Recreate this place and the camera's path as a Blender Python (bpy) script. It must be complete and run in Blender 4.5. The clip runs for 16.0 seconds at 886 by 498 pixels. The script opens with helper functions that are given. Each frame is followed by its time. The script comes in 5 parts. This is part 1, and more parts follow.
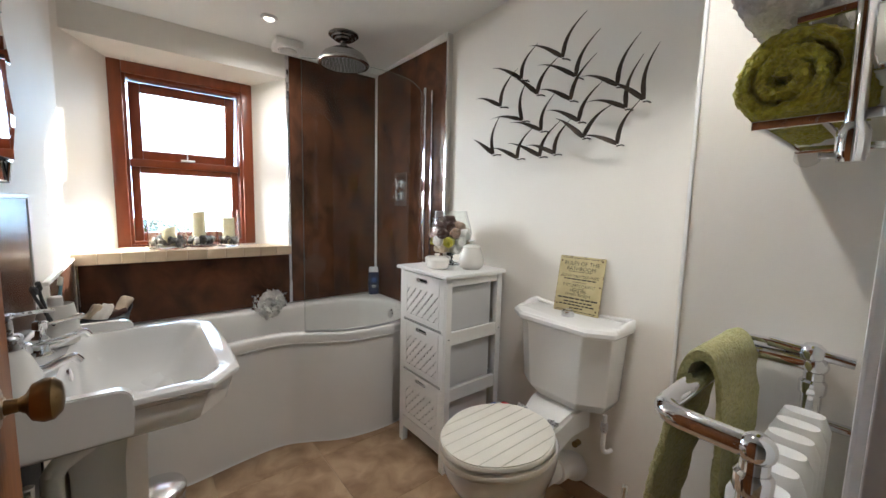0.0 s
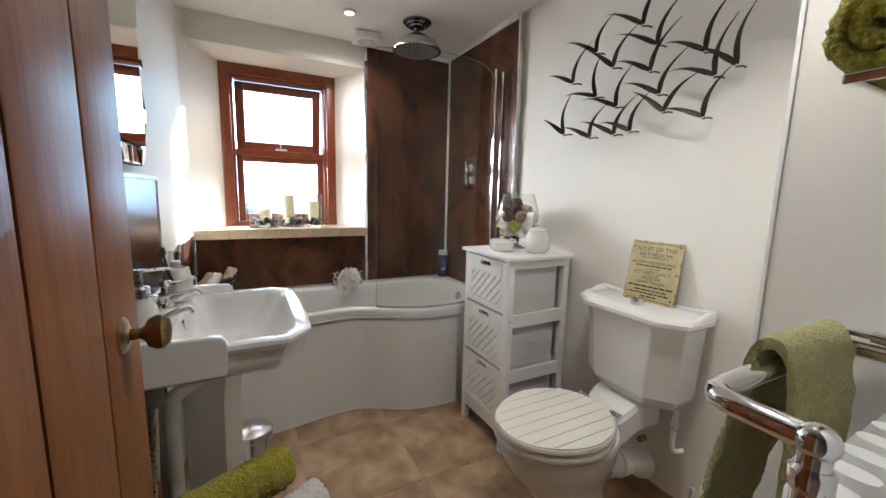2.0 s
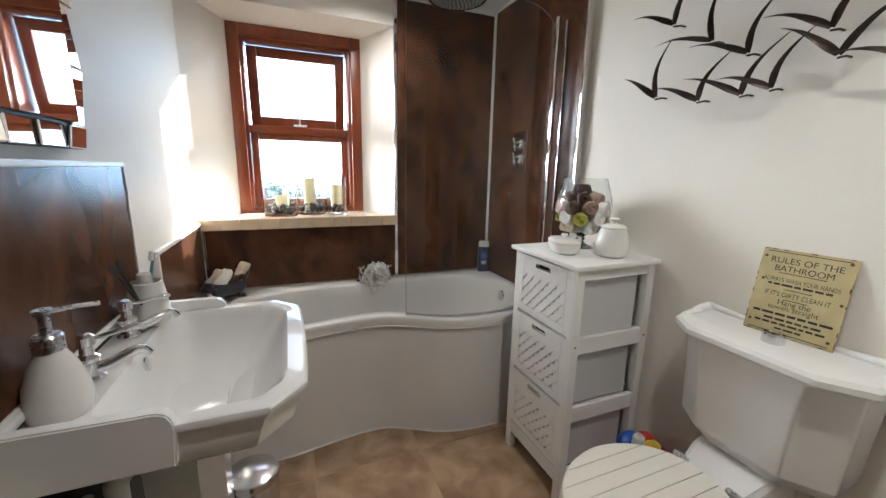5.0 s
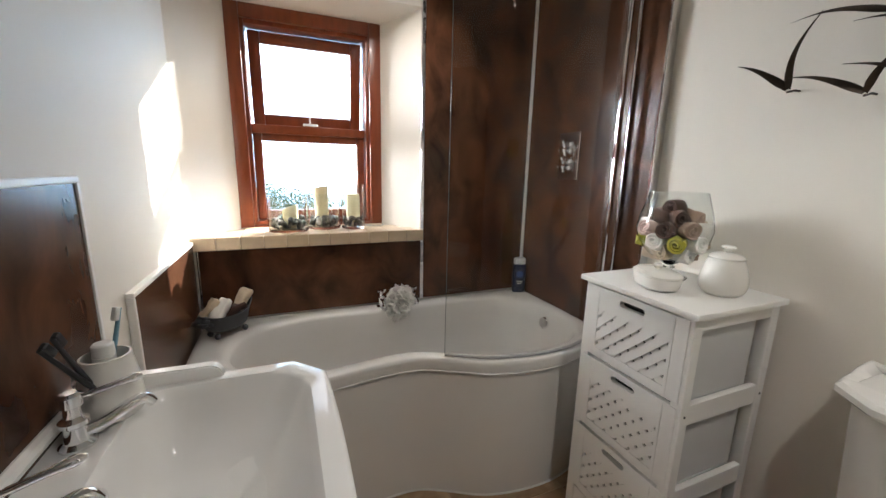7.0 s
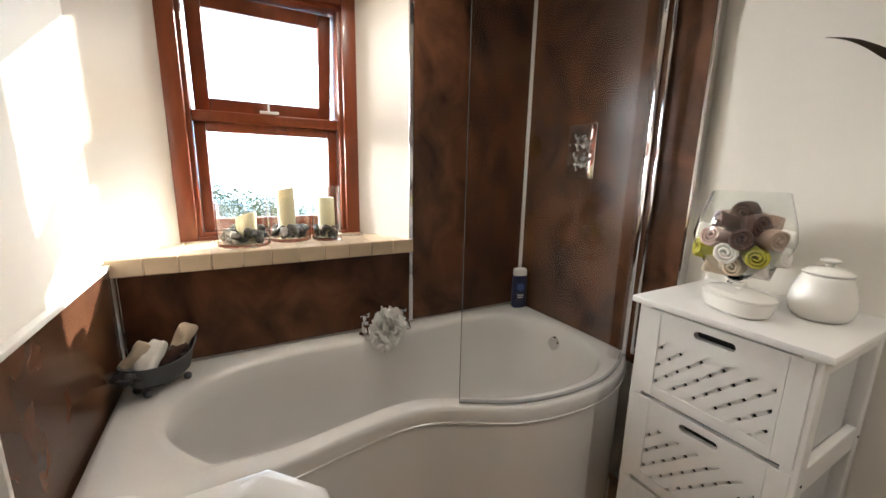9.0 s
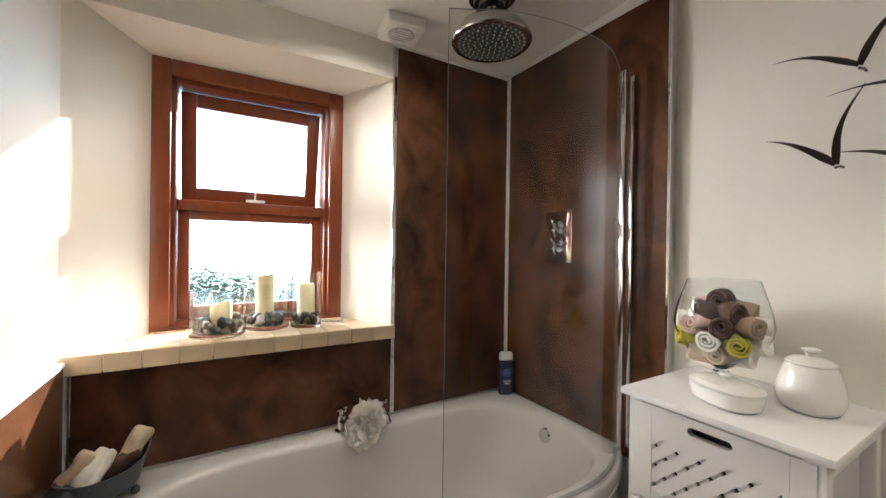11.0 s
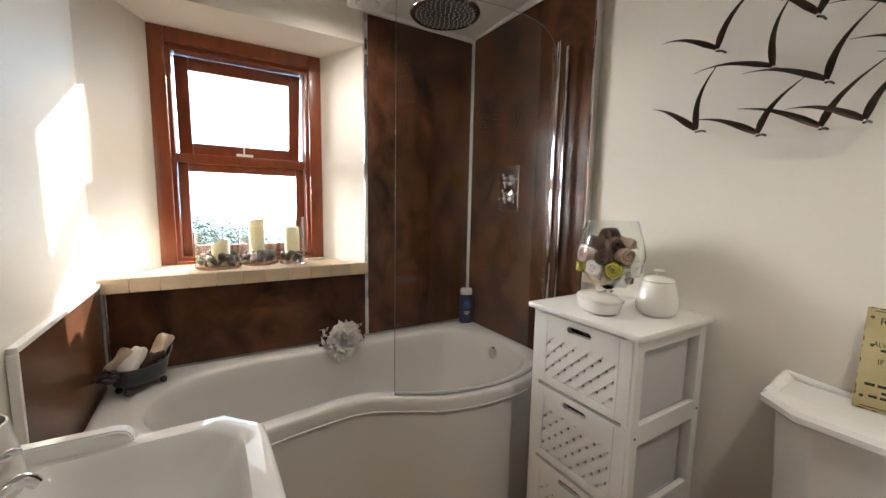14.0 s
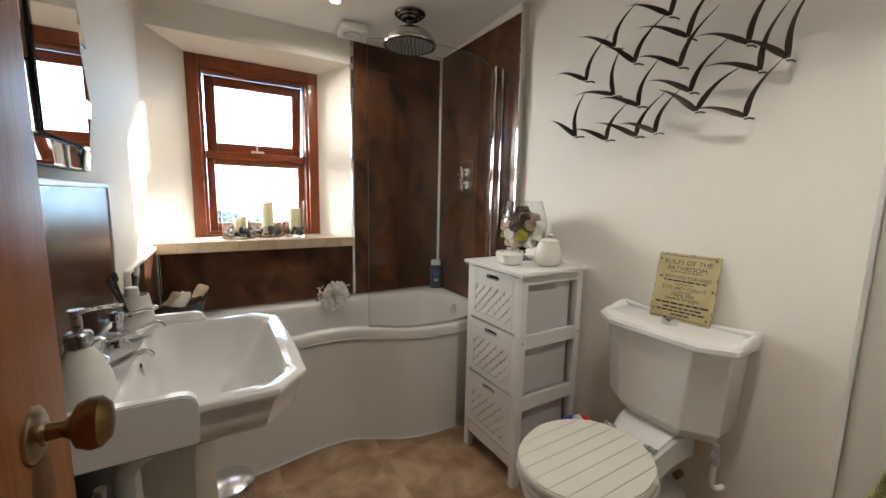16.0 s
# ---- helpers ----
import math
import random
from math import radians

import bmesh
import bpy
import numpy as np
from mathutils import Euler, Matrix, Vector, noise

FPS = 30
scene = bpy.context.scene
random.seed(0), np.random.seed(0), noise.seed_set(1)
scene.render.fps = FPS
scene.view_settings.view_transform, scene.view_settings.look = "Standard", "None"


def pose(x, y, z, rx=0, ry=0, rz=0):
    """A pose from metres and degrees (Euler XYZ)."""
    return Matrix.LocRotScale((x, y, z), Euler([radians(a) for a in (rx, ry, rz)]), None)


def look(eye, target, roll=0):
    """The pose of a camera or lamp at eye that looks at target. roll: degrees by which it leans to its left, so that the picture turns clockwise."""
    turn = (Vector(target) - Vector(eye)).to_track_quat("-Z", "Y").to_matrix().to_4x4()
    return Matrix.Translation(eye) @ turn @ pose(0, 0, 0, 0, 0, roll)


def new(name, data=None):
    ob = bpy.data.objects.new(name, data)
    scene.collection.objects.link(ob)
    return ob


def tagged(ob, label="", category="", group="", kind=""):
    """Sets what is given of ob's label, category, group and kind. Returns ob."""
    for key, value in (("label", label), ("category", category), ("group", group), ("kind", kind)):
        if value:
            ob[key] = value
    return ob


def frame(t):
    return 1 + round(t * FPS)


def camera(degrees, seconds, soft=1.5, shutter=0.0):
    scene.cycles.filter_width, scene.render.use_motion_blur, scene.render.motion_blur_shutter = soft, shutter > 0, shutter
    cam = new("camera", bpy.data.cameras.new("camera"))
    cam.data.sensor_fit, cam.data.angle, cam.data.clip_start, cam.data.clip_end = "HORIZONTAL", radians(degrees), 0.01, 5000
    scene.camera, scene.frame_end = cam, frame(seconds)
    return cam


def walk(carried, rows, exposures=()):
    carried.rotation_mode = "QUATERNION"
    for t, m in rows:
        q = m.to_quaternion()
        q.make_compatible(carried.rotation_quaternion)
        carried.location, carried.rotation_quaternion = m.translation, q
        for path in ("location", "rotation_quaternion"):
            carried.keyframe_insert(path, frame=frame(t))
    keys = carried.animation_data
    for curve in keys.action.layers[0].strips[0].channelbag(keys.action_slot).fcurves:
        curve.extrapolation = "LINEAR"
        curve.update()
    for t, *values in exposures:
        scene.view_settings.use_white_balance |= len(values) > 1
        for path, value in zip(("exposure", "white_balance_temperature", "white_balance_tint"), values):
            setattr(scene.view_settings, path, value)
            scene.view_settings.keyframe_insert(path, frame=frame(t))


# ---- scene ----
cam = camera(98.7, 16.0)
PATH = [
    (0, (0.264, 0.695, 1.264), (1.514, 2.241, 1.047), 1.4),
    (0.5, (0.264, 0.675, 1.25), (1.461, 2.262, 1.028), 1.4),
    (1, (0.274, 0.655, 1.243), (1.377, 2.305, 1.006), 1.4),
    (1.5, (0.283, 0.64, 1.239), (1.288, 2.351, 0.983), 1.4),
    (2, (0.299, 0.638, 1.237), (1.21, 2.395, 0.95), 1.4),
    (2.5, (0.323, 0.64, 1.238), (1.164, 2.427, 0.919), 1.3),
    (3, (0.377, 0.663, 1.242), (1.17, 2.466, 0.898), 1.2),
    (3.5, (0.463, 0.691, 1.269), (1.22, 2.503, 0.889), 1.2),
    (4, (0.48, 0.764, 1.273), (1.218, 2.579, 0.872), 1.2),
    (4.2, (0.469, 0.816, 1.271), (1.207, 2.63, 0.864), 1.2),
    (6.5, (0.42, 1.295, 1.28), (1.167, 3.104, 0.868), 1.2),
    (7, (0.389, 1.395, 1.302), (1.143, 3.202, 0.892), 1.3),
    (7.5, (0.339, 1.516, 1.322), (1.096, 3.321, 0.911), 1.2),
    (8, (0.333, 1.597, 1.321), (1.108, 3.395, 0.912), 1.1),
    (8.5, (0.38, 1.682, 1.294), (1.206, 3.459, 0.895), 1.0),
    (9, (0.37, 1.756, 1.281), (1.321, 3.471, 0.886), 1.2),
    (9.5, (0.378, 1.778, 1.28), (1.369, 3.467, 0.873), 0.9),
    (10, (0.398, 1.771, 1.286), (1.393, 3.479, 0.986), 0.9),
    (10.2, (0.404, 1.766, 1.302), (1.405, 3.483, 1.083), 0.8),
    (12.3, (0.363, 1.733, 1.328), (1.41, 3.436, 1.402), 1.2),
    (12.5, (0.367, 1.719, 1.328), (1.408, 3.425, 1.257), 1.2),
    (13, (0.368, 1.657, 1.329), (1.403, 3.351, 1.089), 1.1),
    (13.5, (0.379, 1.547, 1.32), (1.412, 3.242, 1.077), 1.1),
    (14, (0.384, 1.426, 1.294), (1.415, 3.124, 1.058), 1.1),
    (14.5, (0.382, 1.262, 1.28), (1.399, 2.969, 1.048), 1.1),
    (15, (0.352, 1.088, 1.269), (1.356, 2.801, 1.03), 1.1),
    (15.5, (0.308, 0.949, 1.258), (1.323, 2.654, 1.006), 1.2),
    (16, (0.289, 0.863, 1.254), (1.305, 2.564, 0.986), 1.2),
]
walk(cam, [(t, look(eye, target, roll)) for t, eye, target, roll in PATH],
     [(0.0, 3.12, 5900, 9), (3.5, 3.14, 5900, 9), (7.0, 2.82, 6150, 10), (9.0, 2.95, 6550, 11), (13.0, 2.92, 6500, 11), (15.0, 2.75, 6600, 10), (16.0, 2.85, 6450, 9.5)])

# ---------- world, sun and lights ----------
world = bpy.data.worlds.new("sky")
scene.world = world
world.use_nodes = True
wn, wl = world.node_tree.nodes, world.node_tree.links
sky = wn.new("ShaderNodeTexSky")
sky.sky_type = "NISHITA"
sky.sun_disc = False
sky.dust_density = 4.0
sky.sun_elevation, sky.sun_rotation = radians(21.5), radians(41)
wn["Background"].inputs["Strength"].default_value = 0.09
wl.new(sky.outputs[0], wn["Background"].inputs["Color"])

sun = new("sun", bpy.data.lights.new("sun", "SUN"))
sun.data.energy, sun.data.angle, sun.data.color = 2.0, radians(0.6), (1.0, 0.94, 0.86)
sun.matrix_basis = look((6, 6.9, 3.6), (0, 0, 0))

# unseen lamp added outside, standing in for sky light on the east wall
outside_fill = new("outside_fill", bpy.data.lights.new("outside_fill", "AREA"))
outside_fill.data.shape, outside_fill.data.size, outside_fill.data.size_y = "RECTANGLE", 1.80, 1.0
outside_fill.data.energy, outside_fill.data.color = 40.0, (1.0, 0.96, 0.92)
outside_fill.matrix_basis = look((-0.95, 5.1, 1.72), (1.70, 2.20, 1.25))

for lx, ly, power, cone in ((0.86, 2.93, 3.0, 160), (1.02, 1.25, 5.0, 118)):
    spot = new("downlight_lamp", bpy.data.lights.new("downlight_lamp", "SPOT"))
    spot.data.energy, spot.data.color = power, (1.0, 0.93, 0.84)
    spot.data.spot_size, spot.data.spot_blend, spot.data.shadow_soft_size = radians(cone), 0.8, 0.02
    spot.location = (lx, ly, 2.215)


# ---------- materials ----------
def shader(name):
    m = bpy.data.materials.new(name)
    m.use_nodes = True
    return m, m.node_tree.nodes, m.node_tree.links, m.node_tree.nodes["Principled BSDF"]


def surface(name, c1, c2=None, rough=0.5, metal=0.0, scale=6.0, stretch=(1, 1, 1), fine=60.0, bump=0.02, rvar=0.06, contrast=0.5,
            coat=0.0, sheen=0.0, detail=6.0, random_tint=0.0, distort=0.0, spec=0.5, depth=0.002):
    """Two colours mixed by broad noise, fine grain in roughness and relief."""
    m, n, l, p = shader(name)
    c2 = c2 or tuple(c * 0.9 for c in c1)
    co = n.new("ShaderNodeTexCoord")
    mp = n.new("ShaderNodeMapping")
    mp.inputs["Scale"].default_value = stretch
    l.new(co.outputs["Object"], mp.inputs["Vector"])
    broad = n.new("ShaderNodeTexNoise")
    broad.inputs["Scale"].default_value, broad.inputs["Detail"].default_value = scale, detail
    broad.inputs["Distortion"].default_value = distort
    l.new(mp.outputs[0], broad.inputs["Vector"])
    ramp = n.new("ShaderNodeValToRGB")
    ramp.color_ramp.elements[0].position, ramp.color_ramp.elements[1].position = 0.5 - contrast / 2, 0.5 + contrast / 2
    ramp.color_ramp.elements[0].color, ramp.color_ramp.elements[1].color = (*c2, 1), (*c1, 1)
    l.new(broad.outputs[0], ramp.inputs[0])
    colour = ramp.outputs[0]
    if random_tint:
        info = n.new("ShaderNodeObjectInfo")
        hsv = n.new("ShaderNodeHueSaturation")
        span = n.new("ShaderNodeMapRange")
        span.inputs["To Min"].default_value, span.inputs["To Max"].default_value = 1 - random_tint, 1 + random_tint
        l.new(info.outputs["Random"], span.inputs["Value"])
        l.new(span.outputs[0], hsv.inputs["Value"])
        l.new(colour, hsv.inputs["Color"])
        colour = hsv.outputs[0]
    l.new(colour, p.inputs["Base Color"])
    grain = n.new("ShaderNodeTexNoise")
    grain.inputs["Scale"].default_value, grain.inputs["Detail"].default_value = fine, 4
    l.new(mp.outputs[0], grain.inputs["Vector"])
    rr = n.new("ShaderNodeMapRange")
    rr.inputs["To Min"].default_value, rr.inputs["To Max"].default_value = max(rough - rvar, 0.02), min(rough + rvar, 1)
    l.new(grain.outputs[0], rr.inputs["Value"])
    l.new(rr.outputs[0], p.inputs["Roughness"])
    p.inputs["Metallic"].default_value = metal
    p.inputs["Coat Weight"].default_value = coat
    p.inputs["Specular IOR Level"].default_value = spec
    p.inputs["Sheen Weight"].default_value = sheen
    if bump:
        b = n.new("ShaderNodeBump")
        b.inputs["Strength"].default_value, b.inputs["Distance"].default_value = min(1, bump * 10), depth
        l.new(grain.outputs[0], b.inputs["Height"])
        l.new(b.outputs[0], p.inputs["Normal"])
    return m


def clear_glass(name, tint=(1, 1, 1), gloss=1.0):
    """Thin glass: see-through, with a reflection that grows at grazing angles."""
    m, n, l, p = shader(name)
    n.remove(p)
    t, g, mix, fr, mul = (n.new("ShaderNode" + k) for k in ("BsdfTransparent", "BsdfGlossy", "MixShader", "LayerWeight", "Math"))
    t.inputs[0].default_value = (*tint, 1)
    g.inputs["Roughness"].default_value = 0.03
    fr.inputs["Blend"].default_value = 0.5
    mul.operation = "POWER"
    mul.inputs[1].default_value = 4.0
    span = n.new("ShaderNodeMapRange")
    span.inputs["To Min"].default_value, span.inputs["To Max"].default_value = 0.035 * gloss, 0.8 * gloss
    l.new(fr.outputs["Facing"], mul.inputs[0])
    l.new(mul.outputs[0], span.inputs["Value"])
    l.new(span.outputs[0], mix.inputs[0])
    l.new(t.outputs[0], mix.inputs[1])
    l.new(g.outputs[0], mix.inputs[2])
    l.new(mix.outputs[0], n["Material Output"].inputs[0])
    return m


def glow(name, colour, strength):
    m, n, l, p = shader(name)
    p.inputs["Base Color"].default_value = (*colour, 1)
    p.inputs["Emission Color"].default_value = (*colour, 1)
    p.inputs["Emission Strength"].default_value = strength
    return m


WALL = surface("wall_paint", (0.775, 0.735, 0.665), (0.75, 0.708, 0.635), 0.55, fine=90, bump=0.012, scale=2.5)
CEIL = surface("ceiling_paint", (0.80, 0.79, 0.76), (0.77, 0.76, 0.72), 0.8, fine=70, bump=0.015, scale=2)
GLOSSWHITE = surface("white_gloss_paint", (0.80, 0.79, 0.765), (0.785, 0.775, 0.75), 0.30, fine=40, bump=0.003, rvar=0.02, scale=3)
CERAMIC = surface("white_ceramic", (0.82, 0.81, 0.79), (0.80, 0.79, 0.765), 0.08, fine=30, bump=0.0, rvar=0.02, coat=0.3)
ACRYLIC = surface("white_acrylic", (0.76, 0.745, 0.72), (0.74, 0.725, 0.70), 0.22, fine=30, bump=0.0, rvar=0.04)
STONEWARE = surface("cream_stoneware", (0.78, 0.765, 0.72), (0.755, 0.735, 0.685), 0.22, fine=120, bump=0.002, rvar=0.03)
PANEL = surface("brown_laminate", (0.150, 0.062, 0.030), (0.026, 0.013, 0.009), 0.25, scale=6.5, detail=5, contrast=0.46, fine=220, bump=0.0, rvar=0.0, distort=0.7, stretch=(1, 1, 0.75), spec=0.28)
CHROME = surface("chrome", (0.80, 0.80, 0.81), (0.76, 0.76, 0.77), 0.06, 1.0, fine=40, bump=0.0, rvar=0.008)
STEEL = surface("brushed_steel", (0.62, 0.62, 0.63), (0.55, 0.55, 0.56), 0.28, 1.0, fine=150, bump=0.004)
SATIN = surface("satin_steel", (0.72, 0.73, 0.75), (0.66, 0.67, 0.69), 0.2, 1.0, fine=40, bump=0.0, rvar=0.01)
BRASS = surface("aged_brass", (0.33, 0.22, 0.10), (0.13, 0.085, 0.04), 0.3, 1.0, scale=18, fine=90, bump=0.01)
PINE = surface("waxed_pine", (0.31, 0.120, 0.040), (0.15, 0.052, 0.018), 0.42, scale=7, stretch=(6, 6, 0.5), fine=30, bump=0.02, contrast=0.6, detail=8, coat=0.0, distort=0.4, spec=0.22)
MAHOGANY = surface("mahogany_stain", (0.26, 0.060, 0.018), (0.15, 0.032, 0.010), 0.33, scale=9, stretch=(4, 4, 0.7), fine=40, bump=0.012, contrast=0.6, coat=0.2)
TRAVERTINE = surface("travertine_tile", (0.55, 0.385, 0.235), (0.30, 0.185, 0.10), 0.36, scale=7, detail=14, contrast=0.30, fine=90, bump=0.012, random_tint=0.06, distort=0.5)
GROUT = surface("grout", (0.52, 0.385, 0.25), (0.43, 0.31, 0.195), 0.9, fine=200, bump=0.03)
SILLTILE = surface("sill_tile", (0.62, 0.50, 0.36), (0.46, 0.345, 0.225), 0.45, scale=9, fine=110, bump=0.014, random_tint=0.13)
SILLGROUT = surface("pale_grout", (0.74, 0.66, 0.54), (0.68, 0.60, 0.48), 0.9, fine=200, bump=0.02)
MIRROR = surface("mirror_silver", (0.90, 0.91, 0.91), (0.90, 0.91, 0.91), 0.02, 1.0, bump=0, rvar=0.005)
# black plastic parts; also the shade block inside the chest
BLACK = surface("black_plastic_and_shade", (0.012, 0.012, 0.013), (0.02, 0.02, 0.02), 0.45, fine=80, bump=0.01)
BRONZE = surface("dark_bronze", (0.085, 0.064, 0.047), (0.04, 0.03, 0.023), 0.38, 0.75, scale=25, fine=160, bump=0.02)
GLASS = clear_glass("clear_glass", (0.965, 0.972, 0.965), 0.9)
DARKNICKEL = surface("dark_nickel", (0.26, 0.25, 0.245), (0.20, 0.195, 0.19), 0.14, 1.0, fine=60, bump=0.002)
NICKEL = surface("polished_nickel", (0.52, 0.51, 0.50), (0.46, 0.45, 0.44), 0.16, 1.0, fine=60, bump=0.002)
SCREENGLASS = clear_glass("screen_glass", (0.975, 0.98, 0.977), 0.6)
VASEGLASS, vn, vl, vp = shader("vase_glass")
vp.inputs["Base Color"].default_value, vp.inputs["Roughness"].default_value = (0.93, 0.955, 0.945, 1), 0.01
vp.inputs["Transmission Weight"].default_value, vp.inputs["IOR"].default_value = 1.0, 1.46
WAX = surface("cream_wax", (0.82, 0.72, 0.46), (0.76, 0.63, 0.36), 0.5, fine=60, bump=0.01)
PEBBLE = surface("pebbles", (0.13, 0.105, 0.085), (0.022, 0.018, 0.015), 0.3, scale=38, detail=1, contrast=0.25, fine=120, bump=0.01)
PALEPEBBLE = surface("pale_pebbles", (0.68, 0.62, 0.55), (0.50, 0.42, 0.36), 0.4, scale=30, fine=120, bump=0.01)
NAVY = surface("navy_plastic", (0.012, 0.018, 0.07), (0.010, 0.014, 0.05), 0.3, fine=60, bump=0)
WHITEPLASTIC = surface("white_plastic", (0.78, 0.77, 0.75), (0.75, 0.74, 0.71), 0.35, fine=60, bump=0.004)
GREYPLASTIC = surface("dark_grey_metal", (0.075, 0.08, 0.088), (0.05, 0.053, 0.06), 0.5, fine=80, bump=0.02)
RED = surface("red_plastic", (0.62, 0.03, 0.02), (0.55, 0.02, 0.015), 0.35, bump=0)
YELLOW = surface("yellow_plastic", (0.75, 0.50, 0.03), (0.7, 0.45, 0.02), 0.35, bump=0)
BLUE = surface("blue_plastic", (0.02, 0.09, 0.42), (0.02, 0.07, 0.35), 0.35, bump=0)
PALEBLUE = surface("pale_blue_plastic", (0.18, 0.36, 0.46), (0.15, 0.3, 0.4), 0.35, bump=0)
FROST = surface("frosted_panel", (0.60, 0.60, 0.60), (0.56, 0.56, 0.56), 0.45, fine=120, bump=0.004)
PUFF, fn, fl, fp = shader("white_net")
fn.remove(fp)
net_diffuse, net_through, net_mix = fn.new("ShaderNodeBsdfDiffuse"), fn.new("ShaderNodeBsdfTranslucent"), fn.new("ShaderNodeMixShader")
net_diffuse.inputs[0].default_value = net_through.inputs[0].default_value = (0.94, 0.93, 0.90, 1)
fl.new(net_diffuse.outputs[0], net_mix.inputs[1])
fl.new(net_through.outputs[0], net_mix.inputs[2])
fl.new(net_mix.outputs[0], fn["Material Output"].inputs[0])
WICKER = surface("dark_wicker", (0.16, 0.085, 0.045), (0.07, 0.035, 0.02), 0.6, scale=30, fine=120, bump=0.05)
SKIRT = surface("brown_skirting_tile", (0.30, 0.19, 0.11), (0.2, 0.125, 0.07), 0.4, scale=8, fine=90, bump=0.012)
INK = surface("black_ink", (0.02, 0.018, 0.015), (0.03, 0.026, 0.02), 0.7, bump=0)
TINPLATE = surface("cream_enamel_plate", (0.62, 0.54, 0.30), (0.42, 0.34, 0.17), 0.35, scale=16, fine=60, bump=0.006, contrast=0.7)
BULB = glow("lamp_face", (1.0, 0.86, 0.70), 1.2)
HALLWALL = surface("hall_paint", (0.62, 0.58, 0.52), (0.58, 0.54, 0.48), 0.7, fine=80, bump=0.01)


def towel_cloth(name, c1, c2):
    return surface(name, c1, c2, 0.95, scale=130, detail=3, fine=170, bump=0.1, sheen=0.2, contrast=0.42, depth=0.009)


LIME = towel_cloth("lime_terry", (0.47, 0.42, 0.035), (0.29, 0.25, 0.018))
SAGE = towel_cloth("sage_terry", (0.54, 0.50, 0.21), (0.37, 0.34, 0.13))
WHITETOWEL = towel_cloth("white_terry", (0.80, 0.77, 0.73), (0.70, 0.67, 0.62))
PALEBRASS = surface("pale_brass", (0.58, 0.47, 0.33), (0.40, 0.31, 0.20), 0.3, 1.0, scale=20, fine=90, bump=0.006)


def flannel_cloth(name, c1, c2):
    return surface(name, c1, c2, 0.95, scale=90, detail=3, fine=420, bump=0.04, sheen=0.15, contrast=0.5, depth=0.0015)


LIMEFLANNEL = flannel_cloth("lime_flannel", (0.50, 0.47, 0.06), (0.40, 0.37, 0.04))
WHITEFLANNEL = flannel_cloth("white_flannel", (0.82, 0.79, 0.75), (0.76, 0.72, 0.67))
BROWNFLANNEL = flannel_cloth("brown_flannel", (0.075, 0.033, 0.023), (0.055, 0.025, 0.017))
MOCHAFLANNEL = flannel_cloth("mocha_flannel", (0.33, 0.21, 0.15), (0.27, 0.17, 0.12))
MAUVEFLANNEL = flannel_cloth("mauve_flannel", (0.46, 0.32, 0.28), (0.38, 0.26, 0.23))
BEIGEFLANNEL = flannel_cloth("beige_flannel", (0.60, 0.49, 0.36), (0.53, 0.43, 0.31))

# obscure glass of the lower sash: see-through with a pebbled relief
OBSCURE, on, ol, op = shader("obscure_glass")
op.inputs["Transmission Weight"].default_value, op.inputs["Roughness"].default_value, op.inputs["IOR"].default_value = 1.0, 0.04, 1.25
ovor = on.new("ShaderNodeTexVoronoi")
ovor.inputs["Scale"].default_value = 75
oco = on.new("ShaderNodeTexCoord")
obump = on.new("ShaderNodeBump")
obump.inputs["Strength"].default_value, obump.inputs["Distance"].default_value = 0.6, 0.004
ol.new(oco.outputs["Object"], ovor.inputs["Vector"])
ol.new(ovor.outputs["Distance"], obump.inputs["Height"])
ol.new(obump.outputs[0], op.inputs["Normal"])


# ---------- building helpers ----------
def thing(name, x, y, z, label, category, group="", rz=0.0):
    ob = new(name)
    ob.empty_display_size = 0.05
    ob.matrix_basis = pose(x, y, z, 0, 0, rz)
    return tagged(ob, label, category, group)


def finish(bm, name, material, smooth=35.0):
    bmesh.ops.recalc_face_normals(bm, faces=bm.faces)
    if smooth:
        for f in bm.faces:
            f.smooth = True
        for e in bm.edges:
            if len(e.link_faces) == 2 and e.calc_face_angle(0) > radians(smooth):
                e.smooth = False
    me = bpy.data.meshes.new(name)
    bm.to_mesh(me)
    bm.free()
    me.materials.append(material)
    return me


def part(name, bm, material, parent, label="", smooth=35.0):
    """One mesh object, given in world places, under a thing or under a part."""
    ob = new(name, finish(bm, name, material, smooth))
    ob.parent = parent
    ob.matrix_parent_inverse = parent.matrix_basis.inverted() if parent.type == "EMPTY" else Matrix()
    return tagged(ob, label)


def single(name, bm, material, label, category, kind="", group="", smooth=35.0):
    return tagged(new(name, finish(bm, name, material, smooth)), label, category, group, kind)


def box(bm, x0, x1, y0, y1, z0, z1, bevel=0.0, seg=2, m=None):
    made = bmesh.ops.create_cube(bm, size=1.0)["verts"]
    t = Matrix.Translation(((x0 + x1) / 2, (y0 + y1) / 2, (z0 + z1) / 2)) @ Matrix.Diagonal((x1 - x0, y1 - y0, z1 - z0, 1))
    bmesh.ops.transform(bm, matrix=t, verts=made)
    if bevel:
        edges = list({e for v in made for e in v.link_edges})
        out = bmesh.ops.bevel(bm, geom=edges, offset=bevel, segments=seg, affect="EDGES", profile=0.6)
        made = list({v for f in out["faces"] for v in f.verts} | {v for v in made if v.is_valid})
    if m is not None:
        bmesh.ops.transform(bm, matrix=m, verts=made)
    return bm


def bbox(x0, x1, y0, y1, z0, z1, bevel=0.0, seg=2, m=None):
    return box(bmesh.new(), x0, x1, y0, y1, z0, z1, bevel, seg, m)


